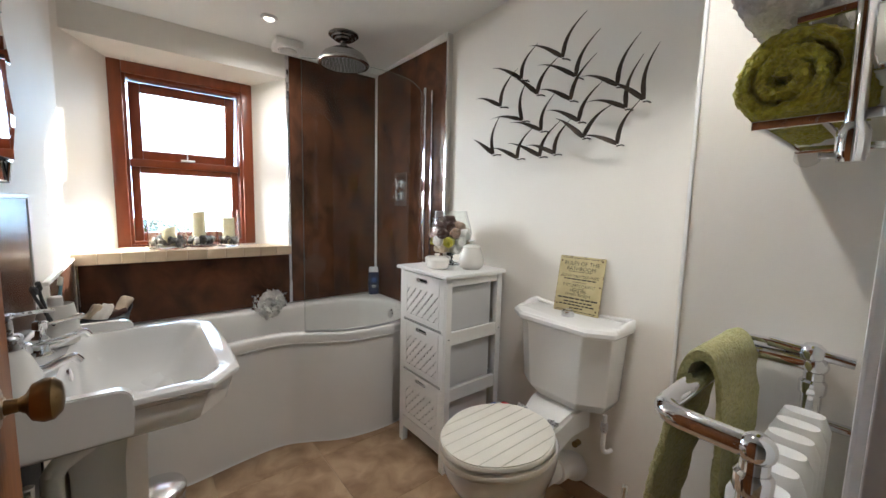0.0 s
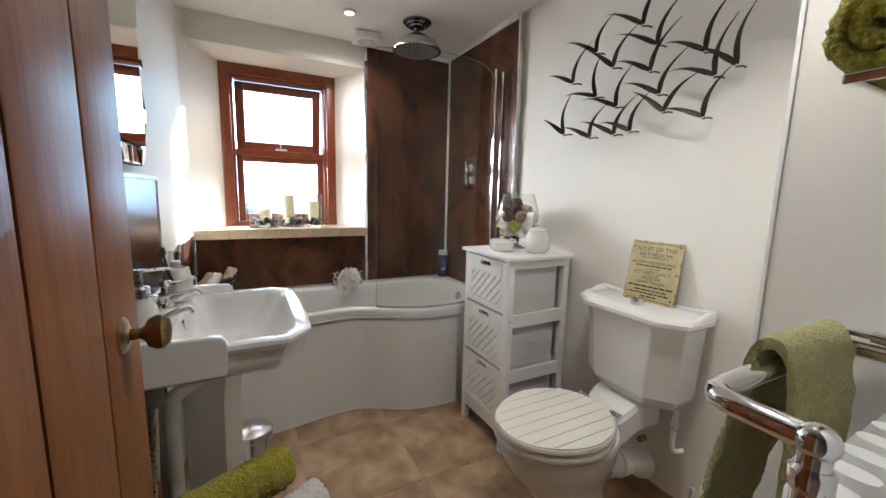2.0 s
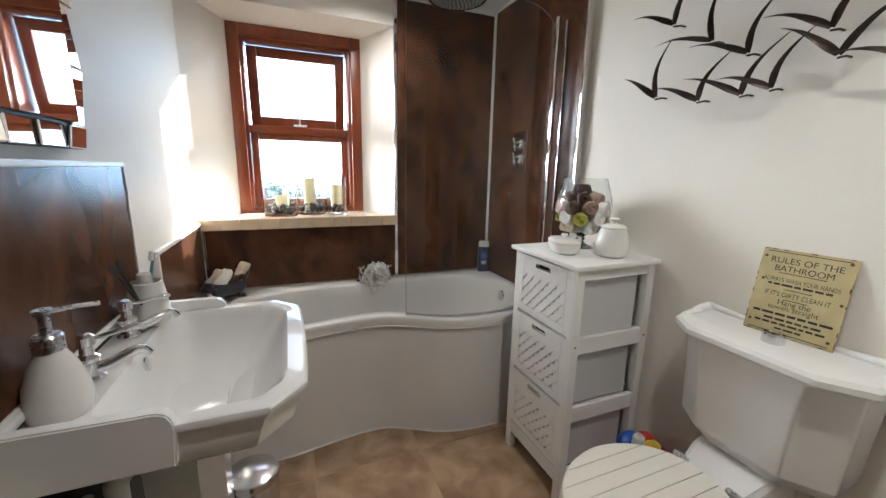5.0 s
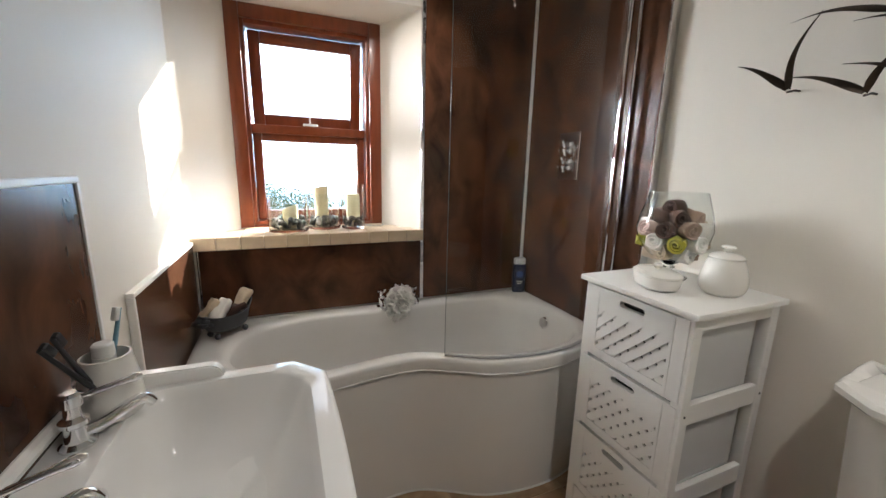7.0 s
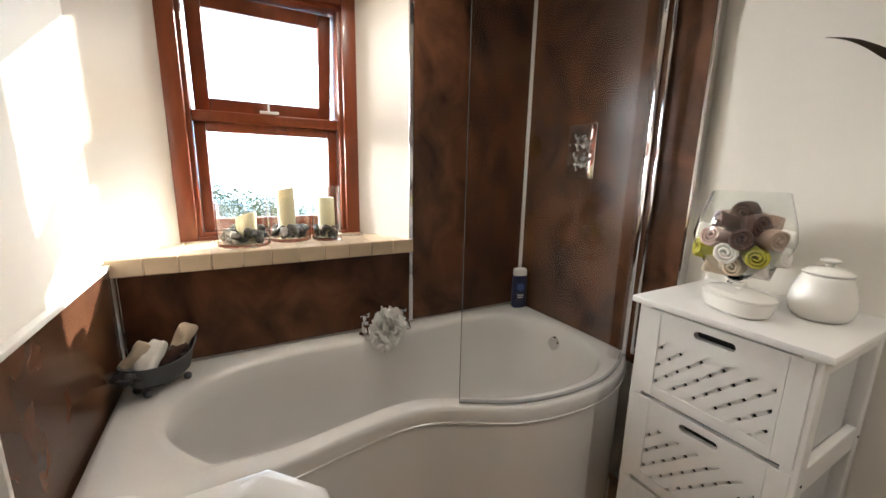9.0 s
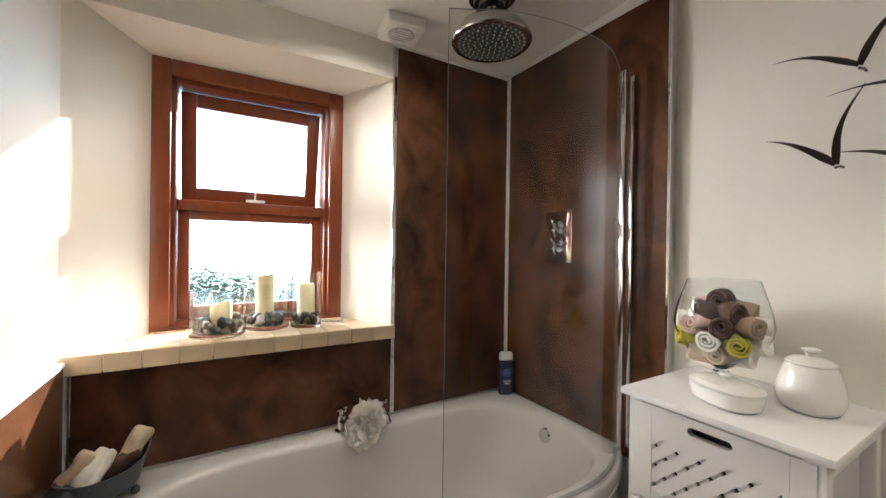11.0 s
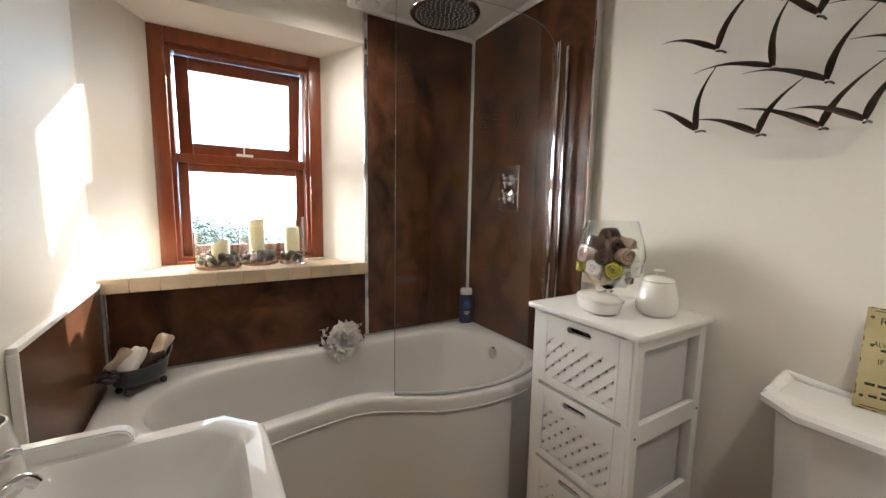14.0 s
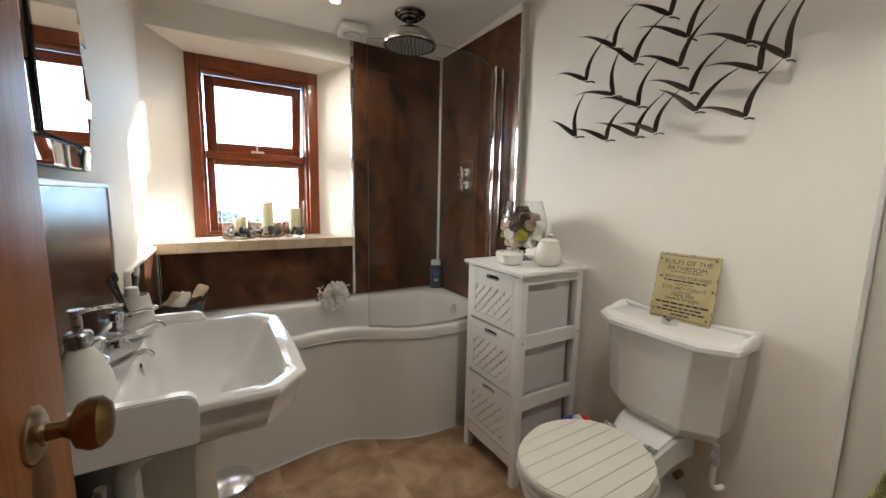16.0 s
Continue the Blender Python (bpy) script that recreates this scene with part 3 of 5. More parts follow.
loft(cad, [oval(0.055, 0.03, 0.022), oval(0.085, 0.045, 0.035, 0.01), oval(0.105, 0.055, 0.085, 0.04), oval(0.113, 0.060, 0.094, 0.045), oval(0.108, 0.054, 0.094, 0.045), oval(0.09, 0.044, 0.045, 0.012), oval(0.05, 0.026, 0.032)])
part("tub", cad, GREYPLASTIC, caddy)
for fx, fy in ((0.06, 0.026), (0.06, -0.026), (-0.06, 0.026), (-0.06, -0.026)):
    p = turn @ Vector((fx, fy, 0))
    part("foot", ball(p.x, p.y, RIM + 0.012, 0.012, 1, 1, 1.1, sub=2), GREYPLASTIC, caddy)
for fm, fmat, flabel in ((turn @ pose(-0.030, -0.01, 0.118, 18, -48, 10), WHITEFLANNEL, "white folded flannel standing in the grey caddy"), (turn @ pose(-0.055, 0.025, 0.118, 5, -50, -20), BEIGEFLANNEL, "beige folded flannel standing in the grey caddy"),
                         (turn @ pose(0.075, 0.01, 0.125, 0, -50, 10), BEIGEFLANNEL, "beige rolled flannel standing in the grey caddy"), (turn @ pose(0.03, 0.0, 0.095, 0, -20, 8), BROWNFLANNEL, "brown folded flannel lying in the grey caddy")):
    fl = bbox(-0.052, 0.052, -0.026, 0.026, -0.016, 0.016, 0.012, 3, fm)
    bmesh.ops.subdivide_edges(fl, edges=[e for e in fl.edges if e.calc_length() > 0.02], cuts=4, use_grid_fill=True)
    single("flannel", ruffle(fl, 0.013, 26), fmat, flabel, "flannel", group="flannels in the caddy", smooth=60)
bow = bmesh.new()
for k in range(9):
    p = turn @ Vector((-0.11 + 0.012 * (k % 3), 0.02 * ((k // 3) - 1), 0.075 + 0.012 * (k % 2)))
    ball(p.x, p.y, p.z, 0.022, 1, 0.6, 0.7, bow, 1)
single("ribbon_bow", ruffle(bow, 0.008, 60), GREYPLASTIC, "dark grey net bow tied on the caddy", "ribbon", smooth=60)

# shower gel bottle
gel = thing("shower_gel_bottle", 1.640, 3.222, RIM, "navy blue shower gel bottle with pale cap", "bottle")


def ovals(cx, cy, rows, n=28, power=3.0, rz=0.0):
    """A stack of rounded-rectangle rings: (half width, half depth, height)."""
    out = []
    for rx, ry, z in rows:
        r = []
        for i in range(n):
            a = 2 * math.pi * i / n
            ca, sa = math.cos(a), math.sin(a)
            px, py = rx * math.copysign(abs(ca) ** (2 / power), ca), ry * math.copysign(abs(sa) ** (2 / power), sa)
            r.append(Vector((cx + px * math.cos(rz) - py * math.sin(rz), cy + px * math.sin(rz) + py * math.cos(rz), z)))
        out.append(r)
    return loft(bmesh.new(), out)


gz = RIM - 0.003
part("body", ovals(1.640, 3.222, [(0.030, 0.016, gz), (0.037, 0.020, gz + 0.01), (0.039, 0.021, gz + 0.10), (0.037, 0.020, gz + 0.165), (0.033, 0.018, gz + 0.172)], rz=-0.35), NAVY, gel)
part("cap", ovals(1.640, 3.222, [(0.033, 0.018, gz + 0.173), (0.035, 0.019, gz + 0.178), (0.034, 0.018, gz + 0.205), (0.028, 0.014, gz + 0.210)], rz=-0.35), WHITEPLASTIC, gel, "pale silver cap")
part("label_mark", lathe([(0.0005, 0.002), (0.021, 0.002), (0.021, 0.0)], 0, 0, 24, m=pose(1.640, 3.222, gz + 0.115, 0, 0, -20) @ pose(0, -0.0215, 0, 90, 0, 0)), surface("blue_label", (0.05, 0.10, 0.30), None, 0.4), gel, "round blue label mark")
for k, wdt in enumerate((0.018, 0.014)):
    part("label_bar", bbox(-wdt, wdt, -0.0235, -0.021, 0.070 - k * 0.012, 0.0745 - k * 0.012, m=pose(1.640, 3.222, gz, 0, 0, -20)), WHITEPLASTIC, gel)

# ---------- shower ----------
screen = thing("shower_screen", 1.3, 2.55, RIM, "curved clear glass shower screen with chrome wall profile", "shower screen")
gl = [(x, y + 0.022) for x, y in front_line if 0.915 < x < 1.645]
tops = [1.965 - 0.05 * max(0.0, (x - 1.45) / 0.2) ** 2 for x, _ in gl]
gpane = bmesh.new()
rows = []
for k in range(9):
    line = [Vector((x, y, RIM + 0.012 + (t - RIM - 0.012) * k / 8)) for (x, y), t in zip(gl, tops)]
    rows.append([p + Vector((0, -0.003, 0)) for p in line] + [p + Vector((0, 0.003, 0)) for p in reversed(line)])
loft(gpane, rows, False, False)
part("glass", gpane, SCREENGLASS, screen, smooth=60)
edge_pts = [Vector((gl[0][0], gl[0][1], RIM + 0.012)), Vector((gl[0][0], gl[0][1], tops[0] - 0.03)), Vector((gl[0][0] + 0.001, gl[0][1], tops[0] - 0.002))] + [Vector((x, y, t)) for (x, y), t in zip(gl, tops)]
part("polished_edge", tube(edge_pts, 0.0011, 8), surface("glass_edge", (0.22, 0.25, 0.24), (0.17, 0.20, 0.19), 0.12), screen, "pale polished glass edge")
sealbm = tube([(x, y, RIM + 0.007) for x, y in gl], 0.006, 8)
part("seal", sealbm, surface("clear_seal", (0.42, 0.42, 0.42), None, 0.25), screen, "grey bottom seal strip")
part("post", bbox(1.632, 1.652, 2.588, 2.606, RIM + 0.006, 1.966, 0.006, 3), CHROME, screen, "polished chrome hinge post")
part("hinge_gasket", bbox(1.652, 1.687, 2.596, 2.599, RIM + 0.006, 1.955), SCREENGLASS, screen, "clear hinge strip")
part("wall_profile", bbox(1.687, 1.699, 2.590, 2.606, RIM + 0.002, 1.960, 0.004, 2), CHROME, screen)

rose = thing("shower_rose", 1.246, 2.865, 2.2400, "large round dark nickel ceiling shower rose", "shower head")
part("ceiling_plate", lathe([(0.0840, 2.2360), (0.0840, 2.2287), (0.0760, 2.2228), (0.0680, 2.2213), (0.0640, 2.2140), (0.0500, 2.2110), (0.0460, 2.2022), (0.0260, 2.1963)], 1.246, 2.865, 40), DARKNICKEL, rose, "dark ringed ceiling plate")
part("neck", lathe([(0.0220, 2.1993), (0.0158, 2.1890), (0.0169, 2.1787), (0.0285, 2.1728), (0.0295, 2.1640), (0.0190, 2.1581)], 1.246, 2.865, 28), DARKNICKEL, rose)
part("head", lathe([(0.0190, 2.1596), (0.0527, 2.1544), (0.0897, 2.1427), (0.1161, 2.1258), (0.1308, 2.1052), (0.1361, 2.0905), (0.1435, 2.0853), (0.1456, 2.0743), (0.1424, 2.0692), (0.1266, 2.0677)], 1.246, 2.865, 56, cap1=False), NICKEL, rose)
face = part("face_plate", lathe([(0.0005, 2.0695), (0.1277, 2.0695), (0.1277, 2.0721)], 1.246, 2.865, 40), surface("dark_rose_face", (0.12, 0.115, 0.115), (0.07, 0.07, 0.07), 0.3, 0.8), rose, "dark nozzle plate")
for nr, count in ((0.0190, 6), (0.0401, 12), (0.0612, 18), (0.0823, 24), (0.1013, 30), (0.1182, 34)):
    for i in range(count):
        a = 2 * math.pi * (i + nr) / count
        ob = new("nozzle", bpy.data.meshes["nozzle_mesh"] if "nozzle_mesh" in bpy.data.meshes else finish(lathe([(0.0032, 0.0), (0.0032, -0.003), (0.0018, -0.005)], 0, 0, 8), "nozzle_mesh", STEEL))
        ob.parent = face
        ob.location = (1.246 + nr * math.cos(a), 2.865 + nr * math.sin(a), 2.0695)

valve = thing("shower_valve", 1.69, 2.94, 1.27, "rectangular chrome shower valve plate with two cross handles", "shower valve")
part("plate", bbox(1.689, 1.6995, 2.866, 3.014, 1.266, 1.492, 0.003), CHROME, valve)
for vz in (1.338, 1.418):
    vm = pose(1.689, 2.94, vz, 0, -90, 0)
    knob = part("handle_base", lathe([(0.030, 0.0), (0.030, 0.006), (0.022, 0.012), (0.018, 0.03), (0.020, 0.034), (0.012, 0.044)], 0, 0, 24, m=vm), CHROME, valve)
    cross = bmesh.new()
    for a in (0.3, 0.3 + math.pi / 2):
        ends = [vm @ Vector((s * 0.034 * math.cos(a), s * 0.034 * math.sin(a), 0.032)) for s in (-1, 1)]
        tube(ends, 0.0055, 10, cross)
        for e in ends:
            ball(e.x, e.y, e.z, 0.008, bm=cross, sub=1)
    part("cross_head", cross, CHROME, knob)

fan = thing("extractor_fan", 1.022, 3.165, 2.221, "white square ceiling extractor fan with round grille", "extractor fan")
fm = pose(1.022, 3.165, 2.221, 0, 0, -6)
part("housing", bbox(-0.078, 0.078, -0.078, 0.078, -0.045, 0.0, 0.012, 3, fm), WHITEPLASTIC, fan)
fang = part("grille", lathe([(0.0005, -0.047), (0.050, -0.047), (0.056, -0.044), (0.058, -0.040)], 0, 0, 32, m=fm), surface("grey_grille", (0.45, 0.44, 0.42), None, 0.5), fan, "round grey grille")
for i in range(6):
    y = -0.04 + 0.016 * i
    hw = math.sqrt(max(0.0, 0.048 ** 2 - y * y))
    part("slat", bbox(-hw, hw, y - 0.004, y + 0.004, -0.051, -0.047, 0.001, 1, fm), WHITEPLASTIC, fang)

for lx, ly in ((0.86, 2.93), (1.02, 1.25)):
    cz = ceil_z(ly)
    dl = thing("downlight", lx, ly, cz - 0.0000, "small round white recessed ceiling downlight, lit", "downlight", "ceiling downlights")
    part("bezel", lathe([(0.042, cz - 0.0000), (0.042, cz - 0.0060), (0.036, cz - 0.0120), (0.026, cz - 0.0110), (0.024, cz - 0.0015)], lx, ly, 32, cap1=False), GLOSSWHITE, dl)
    part("lamp", lathe([(0.0005, cz - 0.0065), (0.022, cz - 0.0065), (0.024, cz - 0.0015)], lx, ly, 24), BULB, dl, "lit warm lamp face")

# ---------- basin ----------
basin = thing("pedestal_basin", 0.24, 2.0, 0, "white ceramic pedestal basin with canted corners and stepped rim", "basin")
BZ = 0.845


def canted(x0, x1, y0, y1, cf, cb=0.0, n=6):
    """A basin outline: canted front corners, each side cut into n steps."""
    pts = [(x0, y0), (x1 - cf, y0), (x1, y0 + cf * 1.2), (x1, y1 - cf * 1.2), (x1 - cf, y1), (x0, y1)]
    out = []
    for a, b in zip(pts, pts[1:] + pts[:1]):
        out += [(a[0] + (b[0] - a[0]) * s / n, a[1] + (b[1] - a[1]) * s / n) for s in range(n)]
    return out


def lift(line, z):
    return [Vector((x, y, z)) for x, y in line]


def softened(line, times):
    """Rounds the corners of a closed outline."""
    for _ in range(times):
        line = [((a[0] + 2 * b[0] + c[0]) / 4, (a[1] + 2 * b[1] + c[1]) / 4) for a, b, c in zip(line[-1:] + line[:-1], line, line[1:] + line[:1])]
    return line


def rim_line(front, side, cf, back=0.004):
    line = canted(back, front, 2.0 - side, 2.0 + side, cf, 0, 10)
    return [(x + (0.012 * (1 - ((y - 2.0) / side) ** 2) if x > 0.3 else 0), y) for x, y in line]


def well(x0, x1, half, soft, cf=0.05):
    return softened(canted(x0, x1, 2.0 - half, 2.0 + half, cf, 0, 10), soft)


bowl = bmesh.new()
loft(bowl, [lift(rim_line(0.25, 0.10, 0.04, 0.06), 0.672), lift(rim_line(0.28, 0.145, 0.04), 0.697), lift(rim_line(0.32, 0.195, 0.05), 0.720), lift(rim_line(0.368, 0.252, 0.055), 0.741), lift(rim_line(0.408, 0.284, 0.06), 0.752), lift(rim_line(0.420, 0.292, 0.06), 0.760), lift(rim_line(0.430, 0.296, 0.06), 0.796),
            lift(rim_line(0.434, 0.296, 0.06), 0.806), lift(rim_line(0.436, 0.297, 0.06), 0.816), lift(rim_line(0.442, 0.302, 0.062), 0.819), lift(rim_line(0.444, 0.303, 0.062), 0.826), lift(rim_line(0.449, 0.307, 0.062), 0.829), lift(rim_line(0.450, 0.308, 0.062), BZ - 0.006), lift(rim_line(0.447, 0.306, 0.061), BZ - 0.002),
            lift(rim_line(0.440, 0.300, 0.06, 0.006), BZ), lift(well(0.098, 0.418, 0.270, 2), BZ - 0.001), lift(well(0.103, 0.411, 0.263, 2), BZ - 0.008), lift(well(0.107, 0.404, 0.256, 3), BZ - 0.022),
            lift(well(0.112, 0.380, 0.238, 5), 0.785), lift(well(0.120, 0.350, 0.208, 9), 0.738), lift(well(0.132, 0.312, 0.160, 13), 0.703), lift(well(0.155, 0.270, 0.09, 14), 0.688), lift(well(0.19, 0.22, 0.03, 10), 0.685)])
part("bowl", bowl, CERAMIC, basin, smooth=40)
for y0, y1 in ((1.690, 1.716), (2.284, 2.310)):
    sh = bmesh.new()
    prof = [(0.004, BZ - 0.078), (0.238, BZ - 0.078), (0.243, BZ - 0.012), (0.241, BZ + 0.006), (0.234, BZ + 0.020), (0.218, BZ + 0.027), (0.004, BZ + 0.030)]
    loft(sh, [[Vector((x, y, z)) for x, z in prof] for y in (y0, y1)])
    bmesh.ops.bevel(sh, geom=list(sh.edges), offset=0.003, segments=2, affect="EDGES")
    part("shoulder", sh, CERAMIC, basin, smooth=40)
up = bmesh.new()
tube(smooth_path([(0.014, 1.70, BZ + 0.02), (0.014, 1.85, BZ + 0.026), (0.014, 2.0, BZ + 0.028), (0.014, 2.15, BZ + 0.026), (0.014, 2.30, BZ + 0.02)], 6), 0.013, 10, up)
part("upstand", up, CERAMIC, basin)
ped = bmesh.new()
loft(ped, [lift(canted(0.09, 0.300, 1.885, 2.115, 0.045), 0.0), lift(canted(0.09, 0.295, 1.890, 2.110, 0.045), 0.05), lift(canted(0.105, 0.262, 1.906, 2.094, 0.045), 0.09), lift(canted(0.11, 0.254, 1.908, 2.092, 0.045), 0.40),
           lift(canted(0.11, 0.258, 1.902, 2.098, 0.045), 0.60), lift(canted(0.105, 0.270, 1.888, 2.112, 0.045), 0.700)])
part("pedestal", ped, CERAMIC, basin, smooth=28)
part("overflow", lathe([(0.010, 0.0), (0.017, 0.0), (0.017, 0.005), (0.010, 0.007)], 0, 0, 24, m=pose(0.1095, 2.02, 0.812, 0, 80, 0)), CHROME, basin, "oval chrome overflow ring")
waste = lathe([(0.034, 0.6885), (0.034, 0.693), (0.027, 0.694), (0.022, 0.689), (0.0005, 0.688)], 0.205, 1.960, 28, m=Matrix.Translation((0, -0.02, 0.0005)))
part("waste", waste, CHROME, basin, "round chrome waste")
for ty, sy in ((1.915, 0.040), (2.125, 0.062)):
    tx = 0.052
    tap = thing("basin_tap", tx, ty, BZ, "chrome basin pillar tap with long lever handle", "tap", "basin taps")
    part("body", lathe([(0.025, BZ), (0.025, BZ + 0.0043), (0.017, BZ + 0.0104), (0.014, BZ + 0.0348), (0.020, BZ + 0.0400), (0.020, BZ + 0.0470), (0.012, BZ + 0.0539), (0.011, BZ + 0.0696), (0.016, BZ + 0.0731), (0.016, BZ + 0.0905), (0.010, BZ + 0.0948)], tx, ty, 24), CHROME, tap)
    part("spout", tube(smooth_path([(tx, ty, BZ + 0.0191), (tx + 0.03, ty + sy * 0.3, BZ + 0.0226), (tx + 0.062, ty + sy * 0.7, BZ + 0.0348), (tx + 0.078, ty + sy * 0.9, BZ + 0.0348), (tx + 0.088, ty + sy, BZ + 0.0209)], 7), 0.0095, 14, taper=lambda t: 1.3 - 0.35 * t), CHROME, tap)
    part("lever", tube([(tx, ty, BZ + 0.0827), (tx + 0.018, ty + 0.010, BZ + 0.0827), (tx + 0.022, ty + 0.012, BZ + 0.0827), (tx + 0.05, ty + 0.026, BZ + 0.0853), (tx + 0.072, ty + 0.037, BZ + 0.0870), (tx + 0.078, ty + 0.040, BZ + 0.0870), (tx + 0.084, ty + 0.043, BZ + 0.0870)], 0.0072, 12,
                       taper=lambda t: (0.9, 0.55, 0.75, 0.7, 1.15, 0.95, 0.45)[min(6, round(t * 6))]), CHROME, tap)

# soap dispenser, tumbler and brushes on the basin
soap = thing("soap_dispenser", 0.056, 1.796, BZ, "white stoneware soap dispenser with steel pump", "soap dispenser")
part("bottle", lathe([(0.040, BZ), (0.044, BZ + 0.006), (0.046, BZ + 0.03), (0.042, BZ + 0.06), (0.030, BZ + 0.095), (0.020, BZ + 0.115), (0.019, BZ + 0.118)], 0.056, 1.796, 36), STONEWARE, soap)
part("collar", lathe([(0.021, BZ + 0.118), (0.021, BZ + 0.142), (0.018, BZ + 0.146), (0.008, BZ + 0.147), (0.008, BZ + 0.18), (0.013, BZ + 0.182), (0.013, BZ + 0.189)], 0.056, 1.796, 24), STEEL, soap)
part("nozzle", tube(smooth_path([(0.056, 1.796, BZ + 0.184), (0.09, 1.815, BZ + 0.184), (0.118, 1.832, BZ + 0.181)], 4), 0.004, 10), STEEL, soap)
tum = thing("toothbrush_tumbler", 0.075, 2.205, BZ, "white stoneware toothbrush tumbler beside the basin taps", "tumbler")
part("cup", lathe([(0.036, BZ), (0.044, BZ + 0.006), (0.048, BZ + 0.03), (0.045, BZ + 0.07), (0.037, BZ + 0.118), (0.034, BZ + 0.119), (0.041, BZ + 0.09), (0.043, BZ + 0.04), (0.034, BZ + 0.012)], 0.075, 2.205, 36), STONEWARE, tum)


def toothbrush(base, tip, material, label):
    b, t = Vector(base), Vector(tip)
    tb = thing("toothbrush", *base, label, "toothbrush", "toothbrushes in the tumbler")
    part("handle", tube([b, b.lerp(t, 0.5), b.lerp(t, 0.8), t], 0.005, 10, taper=lambda u: 1 - 0.35 * u), material, tb)
    way = (t - b).normalized()
    side = way.cross(Vector((0, 0, 1))).normalized().cross(way)
    hm = Matrix((way.cross(side), side, way)).transposed().to_4x4()
    hm.translation = t - way * 0.012
    part("bristles", bbox(-0.005, 0.005, 0.002, 0.014, -0.013, 0.013, 0.002, 1, hm), WHITEPLASTIC if material is not BLACK else BLACK, tb)


toothbrush((0.085, 2.195, BZ + 0.02), (0.045, 2.09, BZ + 0.185), BLACK, "black toothbrush leaning out of the tumbler")
toothbrush((0.07, 2.20, BZ + 0.02), (0.055, 2.105, BZ + 0.195), BLACK, "black toothbrush leaning out of the tumbler")
toothbrush((0.065, 2.205, BZ + 0.02), (0.085, 2.265, BZ + 0.185), PALEBLUE, "pale blue toothbrush leaning out of the tumbler")
tp = thing("toothpaste_tube", 0.075, 2.205, BZ, "white toothpaste tube standing cap up in the tumbler", "toothpaste")
part("tube", ovals(0.074, 2.203, [(0.004, 0.014, BZ + 0.014), (0.012, 0.014, BZ + 0.06), (0.016, 0.016, BZ + 0.118)]), WHITEPLASTIC, tp)
part("cap", lathe([(0.017, BZ + 0.119), (0.016, BZ + 0.139), (0.013, BZ + 0.142)], 0.074, 2.203, 20), WHITEPLASTIC, tp)

# pipes and a dark slab below the basin
pipes = thing("waste_pipes", 0.05, 1.85, 0, "white plastic waste and supply pipes below the basin", "pipes")
part("waste_pipe", tube(smooth_path([(0.17, 1.93, 0.67), (0.12, 1.87, 0.67), (0.095, 1.845, 0.655), (0.09, 1.84, 0.60), (0.09, 1.84, 0.2), (0.09, 1.84, 0.0)], 6), 0.020, 14), WHITEPLASTIC, pipes)
for py, pr in ((1.795, 0.010), (1.77, 0.008)):
    part("supply_pipe", tube([(0.05, py, 0.0), (0.05, py, 0.40), (0.06, py + 0.01, 0.66)], pr, 10), WHITEPLASTIC if pr > 0.009 else STEEL, pipes)
part("valve_body", lathe([(0.014, 0.40), (0.016, 0.41), (0.016, 0.45), (0.012, 0.46)], 0.05, 1.795, 16), BRASS, pipes)
# plain black slab added behind the pedestal; not known to be a scale
slab_thing = thing("black_slab", 0.015, 1.955, 0, "slim black panel leaning on the wall behind the pedestal", "bathroom scale")
part("slab_body", bbox(0.004, 0.022, 1.736, 2.174, 0.006, 0.709, 0.006, 2), BLACK, slab_thing)
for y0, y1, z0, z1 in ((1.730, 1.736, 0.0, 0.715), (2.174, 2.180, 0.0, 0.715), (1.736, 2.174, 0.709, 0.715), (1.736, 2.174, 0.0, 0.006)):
    part("rim", bbox(0.004, 0.026, y0, y1, z0, z1, 0.002, 1), BLACK, slab_thing)

# pedal bin
bn = thing("pedal_bin", 0.295, 2.235, 0, "small chrome pedal bin beside the basin pedestal", "bin")
bx, by = 0.276, 2.240
part("body", lathe([(0.074, 0.012), (0.078, 0.016), (0.080, 0.255), (0.078, 0.258)], bx, by, 36), SATIN, bn)
part("base_ring", lathe([(0.082, 0.0), (0.082, 0.02), (0.079, 0.022)], bx, by, 36), BLACK, bn)
lid = part("lid", lathe([(0.083, 0.258), (0.084, 0.270), (0.078, 0.282), (0.050, 0.292), (0.010, 0.296)], bx, by, 36), SATIN, bn)
part("pedal", bbox(bx + 0.055, bx + 0.12, by - 0.06, by - 0.03, 0.01, 0.02, 0.004, 2, pose(0, 0, 0)), BLACK, bn)

# ---------- mirror ----------
mir = thing("wall_mirror", 0.0, 1.93, 1.30, "tall wall mirror edged with small angled mirror tiles", "mirror")
MY0, MY1, MZ0, MZ1 = 1.735, 2.122, 1.298, 2.10
part("backing", bbox(0.001, 0.024, MY0, MY1, MZ0, MZ1, 0.002), BLACK, mir, "black backing")
FW = 0.048
part("centre_pane", bbox(0.0245, 0.040, MY0 + FW + 0.006, MY1 - FW - 0.006, MZ0 + FW + 0.006, MZ1 - FW - 0.006), BLACK, mir, "raised black edged core")
part("centre_glass", bbox(0.0405, 0.044, MY0 + FW + 0.006, MY1 - FW - 0.006, MZ0 + FW + 0.006, MZ1 - FW - 0.006), MIRROR, mir, "silver mirror pane")
mrng = random.Random(11)


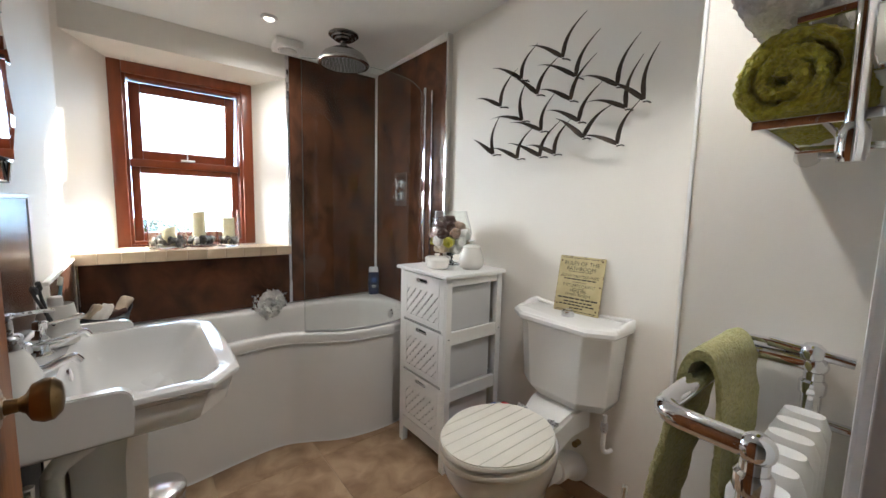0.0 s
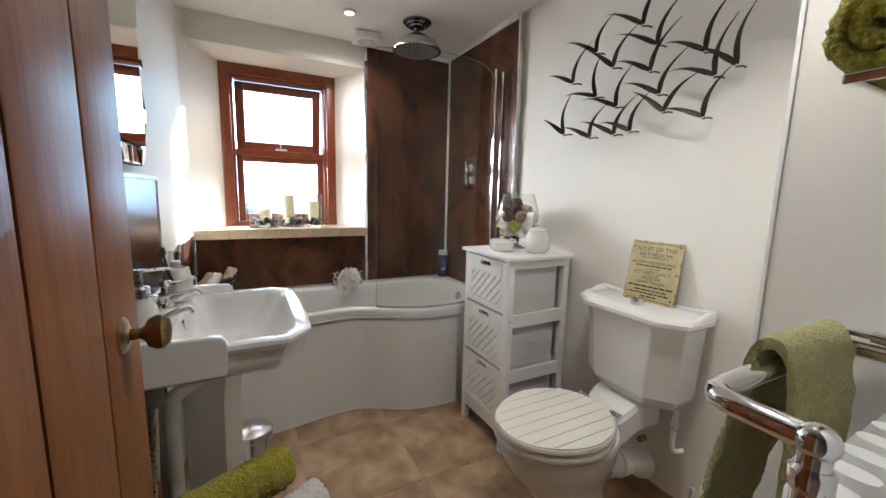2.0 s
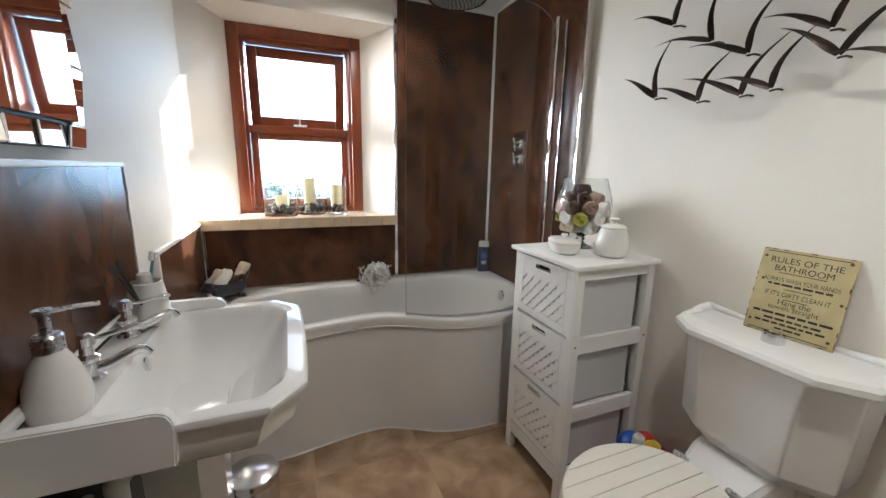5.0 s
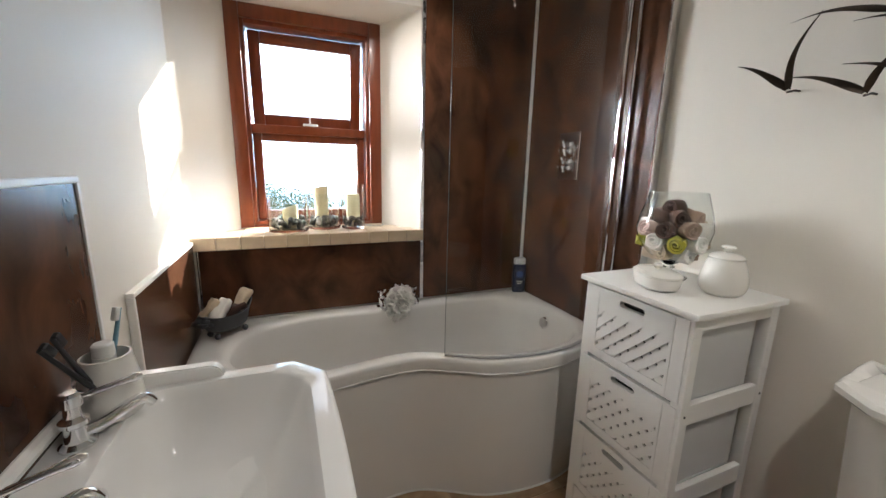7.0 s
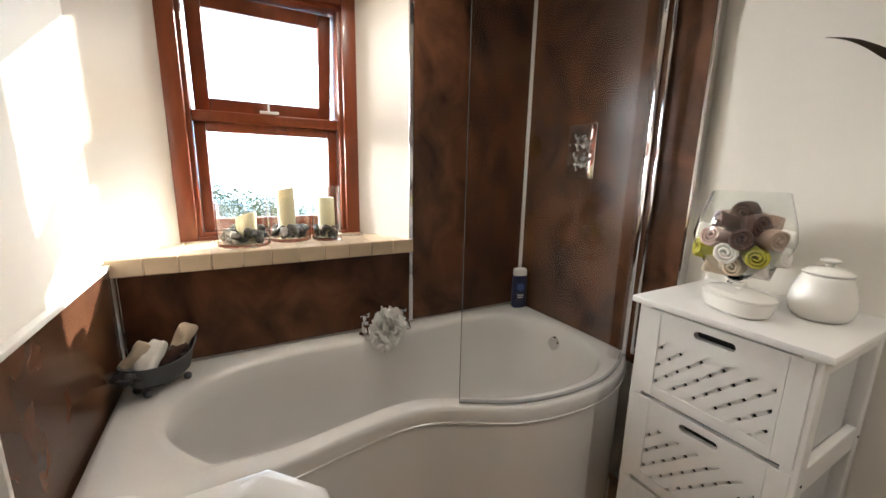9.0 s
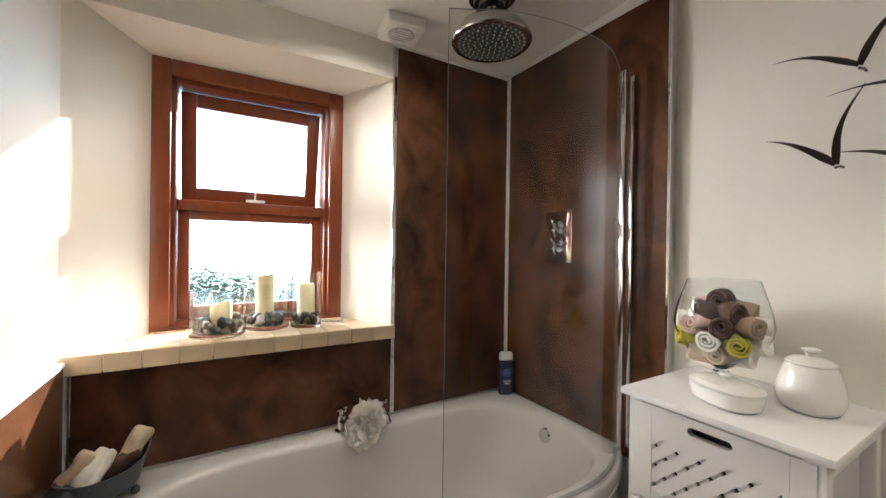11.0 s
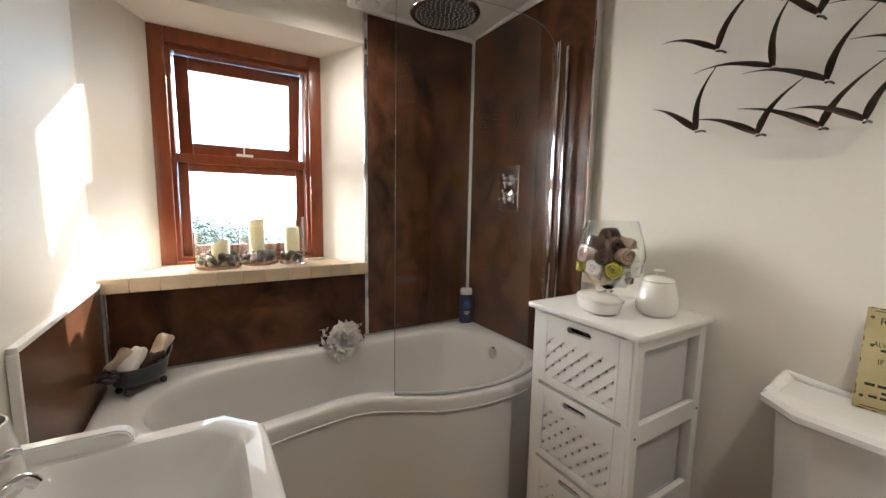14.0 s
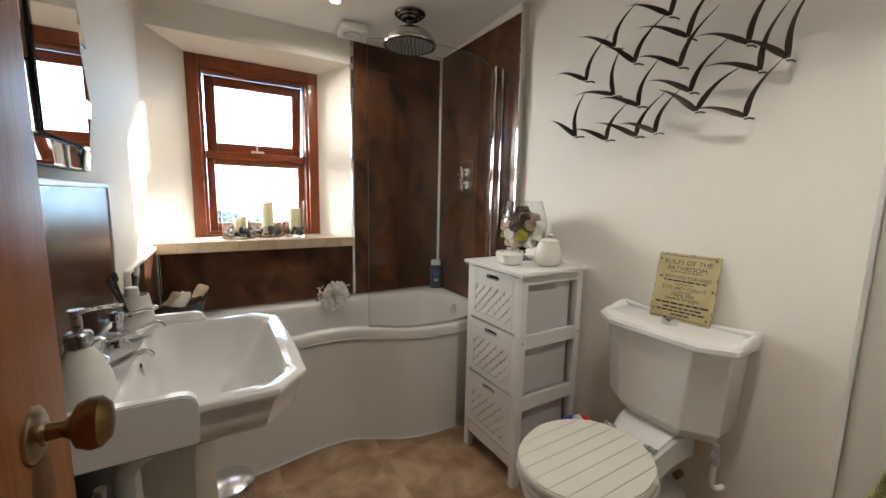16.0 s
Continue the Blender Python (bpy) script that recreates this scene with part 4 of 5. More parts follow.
def facet(y0, y1, z0, z1):
    m = Matrix.Translation((0.034, (y0 + y1) / 2, (z0 + z1) / 2)) @ pose(0, 0, 0, 0, mrng.uniform(-7, 7), mrng.uniform(-7, 7))
    part("mirror_tile", bbox(-0.004, 0.004, -(y1 - y0) / 2 + 0.001, (y1 - y0) / 2 - 0.001, -(z1 - z0) / 2 + 0.001, (z1 - z0) / 2 - 0.001, 0.0025, 1, m), MIRROR, mir)


for i in range(6):
    z0 = MZ0 + FW + (MZ1 - MZ0 - 2 * FW) * i / 6
    z1 = MZ0 + FW + (MZ1 - MZ0 - 2 * FW) * (i + 1) / 6
    facet(MY0, MY0 + FW, z0, z1)
    facet(MY1 - FW, MY1, z0, z1)
for i in range(4):
    y0, y1 = MY0 + (MY1 - MY0) * i / 4, MY0 + (MY1 - MY0) * (i + 1) / 4
    facet(y0, y1, MZ0, MZ0 + FW)
    facet(y0, y1, MZ1 - FW, MZ1)

# ---------- chest of drawers ----------
chest = thing("drawer_chest", 1.52, 2.175, 0, "white painted slim chest with three slatted drawers", "chest of drawers")
CX0, CX1, CY0, CY1 = 1.335, 1.700, 1.985, 2.365
part("top", bbox(CX0 - 0.018, CX1 + 0.006, CY0 - 0.016, CY1 + 0.016, 0.944, 0.962, 0.005, 2), GLOSSWHITE, chest)
LEG = 0.034
for x0 in (CX0, CX1 - LEG):
    for y0 in (CY0, CY1 - LEG):
        part("leg", bbox(x0, x0 + LEG, y0, y0 + LEG, 0, 0.944, 0.002, 1), GLOSSWHITE, chest)
for z0, z1 in ((0.905, 0.943), (0.628, 0.690), (0.352, 0.414), (0.085, 0.150)):
    for y0 in (CY0 + 0.002, CY1 - 0.020):
        part("side_rail", bbox(CX0 + LEG, CX1 - LEG, y0, y0 + 0.018, z0, z1, 0.0015, 1), GLOSSWHITE, chest)
    part("back_rail", bbox(CX1 - 0.016, CX1 - 0.002, CY0 + LEG, CY1 - LEG, z0, z1), GLOSSWHITE, chest)
part("plinth_rail", bbox(CX0 + 0.003, CX0 + 0.018, CY0 + LEG, CY1 - LEG, 0.085, 0.145, 0.0015, 1), GLOSSWHITE, chest)
# solid black block paints the shade seen between slats and side panels
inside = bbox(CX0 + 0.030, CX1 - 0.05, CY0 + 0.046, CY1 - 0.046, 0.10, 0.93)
part("shade_block", inside, BLACK, chest, "black block standing in for the shade inside the chest")
drawers = ((0.690, 0.938), (0.420, 0.684), (0.152, 0.414))
for dz0, dz1 in drawers:
    side_z0, side_z1 = dz0 + 0.0, min(dz1, 0.904)
    for sy in (CY0 + 0.022, CY1 - 0.034):
        part("drawer_side", bbox(CX0 + 0.03, CX1 - 0.062, sy, sy + 0.010, side_z0, side_z1), FROST, chest, "pale grey drawer side")
    d = part("drawer_front", bbox(CX0 - 0.002, CX0 + 0.016, CY0 + 0.012, CY0 + 0.052, dz0 + 0.003, dz1 - 0.003, 0.0015, 1), GLOSSWHITE, chest)
    y0, y1, z0, z1 = CY0 + 0.012, CY1 - 0.012, dz0 + 0.003, dz1 - 0.003
    oy0, oy1, oz0, oz1 = y0 + 0.050, y1 - 0.050, z0 + 0.030, z1 - 0.075
    front = bbox(CX0 - 0.002, CX0 + 0.016, oy1, y1, z0, z1, 0.0015, 1)
    box(front, CX0 - 0.002, CX0 + 0.016, y0 + 0.040, oy0, z0, z1)
    box(front, CX0 - 0.002, CX0 + 0.016, oy0, oy1, z0, oz0)
    # grip slot in the upper rail
    gy0, gy1, gz0, gz1 = (y0 + y1) / 2 - 0.045, (y0 + y1) / 2 + 0.045, z1 - 0.039, z1 - 0.019
    box(front, CX0 - 0.002, CX0 + 0.016, oy0, oy1, oz1, gz0)
    box(front, CX0 - 0.002, CX0 + 0.016, oy0, oy1, gz1, z1)
    gr, gm = (gz1 - gz0) / 2, (gz0 + gz1) / 2
    for edge, centre, way in ((oy0, gy0 + gr, -1), (oy1, gy1 - gr, 1)):
        outline = [(edge, gz0)] + [(centre + way * gr * math.cos(a), gm + gr * math.sin(a)) for a in (math.pi * (i / 8 - 0.5) for i in range(9))] + [(edge, gz1)]
        loft(front, [[Vector((x, p[0], p[1])) for p in outline] for x in (CX0 - 0.002, CX0 + 0.016)])
    part("drawer_frame", front, GLOSSWHITE, d)
    # slats: rising towards the door side in front, crossing bars behind
    for behind, ang, pitch, wide in ((False, 45, 0.0335, 0.0262), (True, 135, 0.036, 0.0262)):
        ca, sa = math.cos(radians(ang)), math.sin(radians(ang))
        cy, cz = (oy0 + oy1) / 2, (oz0 + oz1) / 2
        for k in range(-8, 9):
            oy, oz = cy + (-sa) * pitch * k, cz + ca * pitch * k
            poly = [(oy + s * 0.4 * ca - w * sa, oz + s * 0.4 * sa + w * ca) for s, w in ((-1, -wide / 2), (1, -wide / 2), (1, wide / 2), (-1, wide / 2))]
            poly = [(-p[0], p[1]) for p in poly]
            poly = clip(poly, -oy1, -oy0, oz0, oz1)
            poly = [(-p[0], p[1]) for p in poly]
            if len(poly) >= 3:
                xa, xb = (CX0 + 0.0048, CX0 + 0.010) if behind else (CX0 + 0.000, CX0 + 0.0045)
                poly = [(cy * 2 - p[0], p[1]) for p in poly]
                sl = bmesh.new()
                loft(sl, [[Vector((x, p[0], p[1])) for p in poly] for x in (xa, xb)])
                part("slat", sl, GLOSSWHITE, d, smooth=0)
for sx, sz in ((CX0 + 0.017, 0.66), (CX1 - 0.017, 0.66)):
    part("screw", lathe([(0.0035, 0.0), (0.0035, 0.0015)], 0, 0, 10, m=pose(sx, CY0 - 0.0005, sz, 90, 0, 0)), BLACK, chest)

# things on the chest
CT = 0.962
vase = thing("goblet_vase", 1.575, 2.255, CT, "large clear glass goblet vase filled with rolled flannels", "vase")
goblet = [(0.056, CT), (0.058, CT + 0.004), (0.030, CT + 0.010), (0.014, CT + 0.020), (0.012, CT + 0.028), (0.020, CT + 0.036), (0.012, CT + 0.044), (0.030, CT + 0.054), (0.075, CT + 0.082), (0.105, CT + 0.125), (0.113, CT + 0.165), (0.107, CT + 0.205), (0.092, CT + 0.255), (0.083, CT + 0.285)]
gob = lathe(goblet[7:] + [(r - 0.003, z) for r, z in reversed(goblet[8:])] + [(0.028, CT + 0.058)], 1.575, 2.255, 44)
part("bowl", gob, VASEGLASS, vase).visible_shadow = False
part("stem_and_foot", lathe(goblet[:8], 1.575, 2.255, 44), VASEGLASS, vase).visible_shadow = False
frng = random.Random(8)
rolls = []
for height, radius, count, turn0, cloths in (
        (0.090, 0.052, 6, 0.3, (WHITEFLANNEL, MOCHAFLANNEL, BEIGEFLANNEL, BEIGEFLANNEL, WHITEFLANNEL, MOCHAFLANNEL)),
        (0.128, 0.078, 8, 0.0, (LIMEFLANNEL, WHITEFLANNEL, WHITEFLANNEL, LIMEFLANNEL, WHITEFLANNEL, LIMEFLANNEL, WHITEFLANNEL, BEIGEFLANNEL)),
        (0.168, 0.078, 8, 0.4, (MOCHAFLANNEL, WHITEFLANNEL, WHITEFLANNEL, MAUVEFLANNEL, BROWNFLANNEL, MOCHAFLANNEL, WHITEFLANNEL, BEIGEFLANNEL)),
        (0.205, 0.048, 5, 0.2, (BROWNFLANNEL, MAUVEFLANNEL, BROWNFLANNEL, BROWNFLANNEL, MOCHAFLANNEL))):
    for k in range(count):
        a = turn0 + 2 * math.pi * k / count
        rolls.append((radius * math.cos(a), radius * math.sin(a), height + frng.uniform(-0.005, 0.005), cloths[k]))
rolls += [(0.0, 0.0, 0.11, MOCHAFLANNEL), (0.0, 0.0, 0.16, BROWNFLANNEL), (-0.016, -0.006, 0.232, BROWNFLANNEL)]
for rx, ry, rz, rmat in rolls:
    m = Matrix.Translation((1.575 + rx, 2.255 + ry, CT + rz)) @ pose(0, 0, 0, frng.uniform(0, 360), frng.uniform(-12, 12), math.degrees(math.atan2(ry, rx)) + frng.uniform(-25, 25))
    word = {"lime_flannel": "lime green", "white_flannel": "white", "brown_flannel": "dark brown", "mocha_flannel": "mocha brown", "beige_flannel": "beige", "mauve_flannel": "pale mauve"}[rmat.name]
    towel_thing("rolled_flannel", rmat, 0.0300, 0.056, 2.6, 0.0088, m, word + " rolled flannel inside the glass goblet vase", "rolled flannels in the vase")

soapbox = thing("soap_dish", 1.432, 2.185, CT, "white stoneware lidded soap dish", "soap dish")
part("dish", ovals(1.432, 2.185, [(0.040, 0.060, CT), (0.050, 0.072, CT + 0.008), (0.055, 0.079, CT + 0.034), (0.054, 0.078, CT + 0.039)], 36, 2.6, -0.35), STONEWARE, soapbox)
sl = part("lid", ovals(1.432, 2.185, [(0.055, 0.079, CT + 0.040), (0.056, 0.080, CT + 0.046), (0.048, 0.069, CT + 0.054), (0.020, 0.030, CT + 0.058)], 36, 2.6, -0.35), STONEWARE, soapbox)
part("lid_knob", lathe([(0.008, CT + 0.055), (0.007, CT + 0.062), (0.014, CT + 0.068), (0.012, CT + 0.073)], 1.432, 2.185, 20), STONEWARE, sl)
jar = thing("storage_jar", 1.560, 2.070, CT, "white ribbed stoneware storage jar with lid", "jar")
jp = [(0.041, CT)]
for i in range(30):
    t = i / 29
    jp.append((0.044 + 0.0185 * math.sin(math.pi * t ** 0.72) ** 0.75 * (1 - 0.25 * t) + (0.00028 if i % 2 else -0.00028), CT + 0.004 + 0.100 * t))
jp += [(0.042, CT + 0.106)]
part("body", lathe(jp, 1.560, 2.070, 44), STONEWARE, jar)
jl = part("lid", lathe([(0.045, CT + 0.106), (0.046, CT + 0.111), (0.036, CT + 0.119), (0.016, CT + 0.124)], 1.560, 2.070, 40), STONEWARE, jar)
part("lid_knob", lathe([(0.008, CT + 0.122), (0.008, CT + 0.132), (0.018, CT + 0.137), (0.018, CT + 0.141), (0.010, CT + 0.144)], 1.560, 2.070, 24), STONEWARE, jl)

# ---------- toilet ----------
wc = thing("toilet", 1.4, 1.565, 0, "white close-coupled toilet with grooved cream lid", "toilet")
WY = 1.572


def egg(x0, x1, hw, z, n=40):
    """A seat outline, pointed a little at the front, from x0 (front) to x1 (back)."""
    out = []
    cx, rx = (x0 + x1) / 2 - 0.018, (x1 - x0) / 2
    for i in range(n):
        a = 2 * math.pi * i / n
        c, s = math.cos(a), math.sin(a)
        w = hw * (1 - 0.10 * (-c if c < 0 else 0))
        out.append(Vector((cx + rx * c, WY + w * math.copysign(abs(s) ** 0.92, s), z)))
    return out


pan = bmesh.new()
loft(pan, [egg(1.20, 1.56, 0.105, 0.0), egg(1.205, 1.56, 0.10, 0.03), egg(1.22, 1.54, 0.085, 0.06), egg(1.21, 1.54, 0.085, 0.14), egg(1.15, 1.55, 0.115, 0.22), egg(1.085, 1.55, 0.155, 0.30), egg(1.055, 1.53, 0.178, 0.36), egg(1.048, 1.53, 0.184, 0.395), egg(1.052, 1.525, 0.180, 0.402)])
part("pan", pan, CERAMIC, wc, smooth=50)
plat = bmesh.new()
loft(plat, [[Vector((x, WY + s * w, z)) for s, z in ((-1, z0), (1, z0), (1, z1), (-1, z1))] for x, w, z0, z1 in ((1.43, 0.085, 0.28, 0.408), (1.50, 0.088, 0.30, 0.425), (1.58, 0.105, 0.36, 0.470), (1.70, 0.11, 0.36, 0.472))])
bmesh.ops.bevel(plat, geom=list(plat.edges), offset=0.012, segments=3, affect="EDGES")
part("cistern_shelf", plat, CERAMIC, wc, smooth=50)
part("seat", loft(bmesh.new(), [egg(1.056, 1.478, 0.182, 0.402), egg(1.044, 1.484, 0.193, 0.408), egg(1.040, 1.486, 0.197, 0.419), egg(1.043, 1.484, 0.194, 0.430), egg(1.056, 1.474, 0.182, 0.4345)]), surface("cream_seat", (0.78, 0.74, 0.66), (0.74, 0.70, 0.61), 0.3, bump=0.004), wc, "cream painted seat", smooth=50)
SEATPAINT = bpy.data.materials["cream_seat"]
lidm = part("lid", loft(bmesh.new(), [egg(1.056, 1.482, 0.182, 0.4352), egg(1.043, 1.487, 0.192, 0.441), egg(1.041, 1.488, 0.194, 0.449), egg(1.046, 1.485, 0.189, 0.4575)]), SEATPAINT, wc, "cream painted lid", smooth=50)
edge = egg(1.049, 1.482, 0.185, 0.0, 96)
ex = [(p.x, p.y) for p in edge]
bands = 8
for k in range(bands):
    b0, b1 = WY - 0.186 + 0.372 * k / bands + 0.0012, WY - 0.186 + 0.372 * (k + 1) / bands - 0.0012
    poly = clip(ex, 0.98, 1.5, b0, b1)
    if len(poly) >= 3:
        part("lid_plank", loft(bmesh.new(), [[Vector((x, y, z)) for x, y in poly] for z in (0.4577, 0.4620)]), SEATPAINT, lidm, smooth=30)
for hy in (WY - 0.075, WY + 0.075):
    part("seat_hinge", tube([(1.478, hy - 0.02, 0.448), (1.478, hy + 0.02, 0.448)], 0.010, 12), STEEL, wc, "metal seat hinge")


def cistern_line(f, w, b):
    """Front f, half width w at the wall b, with canted front corners."""
    c = WY - 0.010
    return [(b, c - w), (f + 0.062, c - w), (f, c - w + 0.085), (f, c), (f, c + w - 0.085), (f + 0.062, c + w), (b, c + w)]


def cring(f, w, z):
    pts = cistern_line(f, w, 1.732)
    line = []
    for a, b in zip(pts, pts[1:] + pts[:1]):
        line += [(a[0] + (b[0] - a[0]) * s / 24, a[1] + (b[1] - a[1]) * s / 24) for s in range(24)]
    return [Vector((x, y, z)) for x, y in softened(line, 2)]


part("cistern", loft(bmesh.new(), [cring(1.60, 0.150, 0.468), cring(1.588, 0.168, 0.473), cring(1.578, 0.180, 0.490), cring(1.560, 0.192, 0.512), cring(1.556, 0.196, 0.520), cring(1.544, 0.210, 0.778), cring(1.538, 0.214, 0.796)]), CERAMIC, wc, smooth=28)
clid = part("cistern_lid", loft(bmesh.new(), [cring(1.536, 0.217, 0.797), cring(1.522, 0.230, 0.800), cring(1.516, 0.236, 0.808), cring(1.516, 0.236, 0.822), cring(1.524, 0.228, 0.832), cring(1.538, 0.216, 0.836)]), CERAMIC, wc, smooth=28)
for sgn in (-1, 1):
    wing = bmesh.new()
    prof = smooth_path([(1.596, 0.830, 0), (1.606, 0.837, 0), (1.640, 0.841, 0), (1.665, 0.851, 0), (1.700, 0.856, 0), (1.730, 0.856, 0)], 4)
    outer_y, inner_y = WY - 0.010 + sgn * 0.235, WY - 0.010 + sgn * 0.205
    loft(wing, [[Vector((p.x, outer_y, 0.815)), Vector((p.x, outer_y, p.y - 0.006)), Vector((p.x, outer_y - sgn * 0.005, p.y)), Vector((p.x, outer_y - sgn * 0.012, p.y)), Vector((p.x, inner_y, min(p.y, 0.838))), Vector((p.x, inner_y, 0.815))] for p in prof])
    part("lid_wing", wing, CERAMIC, clid, smooth=50)
backlip = tube(smooth_path([(1.722, WY - 0.24, 0.848), (1.720, WY - 0.12, 0.838), (1.720, WY, 0.836), (1.720, WY + 0.10, 0.838), (1.722, WY + 0.215, 0.848)], 6), 0.010, 10)
part("lid_back_lip", backlip, CERAMIC, clid)
part("flush_button", lathe([(0.026, 0.835), (0.026, 0.858), (0.023, 0.862), (0.016, 0.862), (0.015, 0.860), (0.0005, 0.860)], 1.622, WY - 0.02, 28), CHROME, wc, "round chrome flush button")
part("feed_pipe", tube(smooth_path([(1.66, 1.385, 0.47), (1.66, 1.385, 0.40), (1.66, 1.385, 0.33), (1.675, 1.375, 0.315), (1.70, 1.37, 0.315)], 5), 0.0085, 12), WHITEPLASTIC, wc)
part("feed_nut", lathe([(0.012, 0.40), (0.014, 0.405), (0.014, 0.435), (0.011, 0.44)], 1.66, 1.385, 12), STEEL, wc)
part("soil_pipe", tube(smooth_path([(1.50, WY - 0.02, 0.20), (1.60, WY - 0.03, 0.20), (1.68, WY - 0.04, 0.17), (1.72, WY - 0.04, 0.14)], 5), 0.055, 20), WHITEPLASTIC, wc, "white plastic soil pipe")
part("soil_collar", lathe([(0.066, 0.0), (0.066, 0.05)], 0, 0, 24, m=pose(1.56, WY - 0.025, 0.20, 0, 90, 0)), WHITEPLASTIC, wc)
part("isolator", tube([(1.57, 1.455, 0.345), (1.60, 1.455, 0.345)], 0.012, 12), BRASS, wc, "brass valve")

# tin sign leaning on the wall
sign = thing("tin_sign", 1.68, 1.552, 0.846, "cream vintage tin sign of bathroom rules, propped on the cistern", "sign")
sm = pose(1.676, 1.553, 0.8375, 0, 11, 7)
SW, SH = 0.196, 0.238
part("plate", bbox(-0.002, 0.002, -SW / 2, SW / 2, 0.0, SH, 0.001, 1, sm), TINPLATE, sign)
erng = random.Random(21)
for k in range(26):
    along = erng.uniform(-0.46, 0.46)
    long, deep = erng.uniform(0.006, 0.022), erng.uniform(0.0012, 0.0045)
    ey, ez = ((-SW / 2 + deep / 2, SH / 2 + along * SH), (SW / 2 - deep / 2, SH / 2 + along * SH), (along * SW, deep / 2), (along * SW, SH - deep / 2))[k % 4]
    hy, hz = (deep / 2, long / 2) if k % 4 < 2 else (long / 2, deep / 2)
    chip = [Vector((0, ey + hy * math.cos(a) * erng.uniform(0.7, 1.0), ez + hz * math.sin(a) * erng.uniform(0.7, 1.0))) for a in (2 * math.pi * i / 9 for i in range(9))]
    part("rust_chip", loft(bmesh.new(), [[sm @ (p + Vector((dx, 0, 0))) for p in chip] for dx in (-0.0027, -0.0019)]), WICKER, sign, smooth=0)
for bz in (0.008, SH - 0.008):
    part("border_line", bbox(-0.0030, -0.0022, -SW / 2 + 0.012, SW / 2 - 0.012, bz - 0.001, bz + 0.001, m=sm), INK, sign)


def lettering(text, width, z, parent, m, height=0.016):
    """A line of raised lettering, set to a width, facing -x."""
    cu = bpy.data.curves.new("lettering", "FONT")
    cu.body, cu.align_x, cu.size = text, "CENTER", height * 1.35
    tmp = bpy.data.objects.new("lettering_source", cu)
    scene.collection.objects.link(tmp)
    bpy.context.view_layer.update()
    me = bpy.data.meshes.new_from_object(tmp.evaluated_get(bpy.context.evaluated_depsgraph_get()))
    bpy.data.objects.remove(tmp)
    xs = [v.co.x for v in me.vertices]
    k = width / (max(xs) - min(xs))
    for v in me.vertices:
        v.co = m @ Vector((-0.0026, -v.co.x * k, z + v.co.y))
    me.materials.clear()
    me.materials.append(INK)
    ob = new("lettering", me)
    ob.parent = parent
    ob.matrix_parent_inverse = parent.matrix_basis.inverted()


lettering("RULES OF THE", 0.150, 0.200, sign, sm, 0.017)
lettering("BATHROOM", 0.122, 0.178, sign, sm, 0.017)
lettering("ALWAYS WASH YOUR HANDS", 0.160, 0.148, sign, sm, 0.013)
lettering("IF IT'S DIRTY CLEAN IT", 0.138, 0.108, sign, sm, 0.014)
lettering("Hang the", 0.070, 0.086, sign, sm, 0.015)
lettering("towels straight", 0.108, 0.072, sign, sm, 0.014)
for bz, bw, bh in ((0.172, 0.10, 0.002), (0.138, 0.135, 0.007), (0.128, 0.06, 0.002), (0.100, 0.05, 0.002), (0.056, 0.17, 0.008), (0.042, 0.13, 0.007), (0.030, 0.15, 0.007), (0.018, 0.06, 0.006)):
    if bh < 0.004:
        part("rule_bar", bbox(-0.0030, -0.0022, -bw / 2, bw / 2, bz, bz + bh, m=sm), INK, sign)
    else:
        srng = random.Random(int(bz * 1000))
        yy = -bw / 2
        while yy < bw / 2 - 0.008:
            wl_ = srng.uniform(0.010, 0.026)
            part("word_bar", bbox(-0.0030, -0.0022, yy, min(yy + wl_, bw / 2), bz, bz + bh * 0.8, m=sm), INK, sign, smooth=0)
            yy += wl_ + 0.004
for cy, cz in ((-0.085, 0.225), (0.088, 0.215), (0.082, 0.15), (-0.088, 0.12), (-0.084, 0.02), (0.086, 0.03)):
    part("rust_spot", lathe([(0.004, 0.0), (0.003, 0.0006)], 0, 0, 9, m=sm @ Matrix.Translation((-0.0022, cy, cz)) @ pose(0, 0, 0, 0, -90, 0)), WICKER, sign)

# toy tub between the chest and the cistern
toys = thing("toy_tub", 1.61, 1.86, 0, "red plastic tub of bath toys beside the chest", "toy tub")
part("tub", lathe([(0.070, 0.0), (0.085, 0.24), (0.091, 0.245), (0.091, 0.255), (0.082, 0.25), (0.068, 0.02)], 1.615, 1.862, 32), RED, toys)
single("toy_boat", ruffle(ball(1.575, 1.90, 0.285, 0.045, 1.2, 0.7, 0.8, sub=3), 0.003, 40), BLUE, "blue plastic bath toy in the red tub", "toy")
single("toy_bottle", lathe([(0.020, 0.24), (0.022, 0.30), (0.020, 0.34), (0.010, 0.352)], 1.562, 1.852, 20), WHITEPLASTIC, "white plastic bottle in the red tub", "bottle")
single("toy_duck", ruffle(ball(1.615, 1.835, 0.285, 0.036, 1.0, 0.8, 1.0, sub=3), 0.003, 40), YELLOW, "yellow plastic bath toy in the red tub", "toy")
single("toy_ball", ball(1.64, 1.885, 0.275, 0.038, sub=3), RED, "red plastic ball in the toy tub", "toy")

# toilet brush by the pier
tbr = thing("toilet_brush", 1.43, 1.19, 0, "white toilet brush holder with chrome handle", "toilet brush")
part("holder", lathe([(0.048, 0.0), (0.050, 0.01), (0.044, 0.26), (0.041, 0.262), (0.040, 0.25), (0.04, 0.02)], 1.43, 1.19, 28), WHITEPLASTIC, tbr)
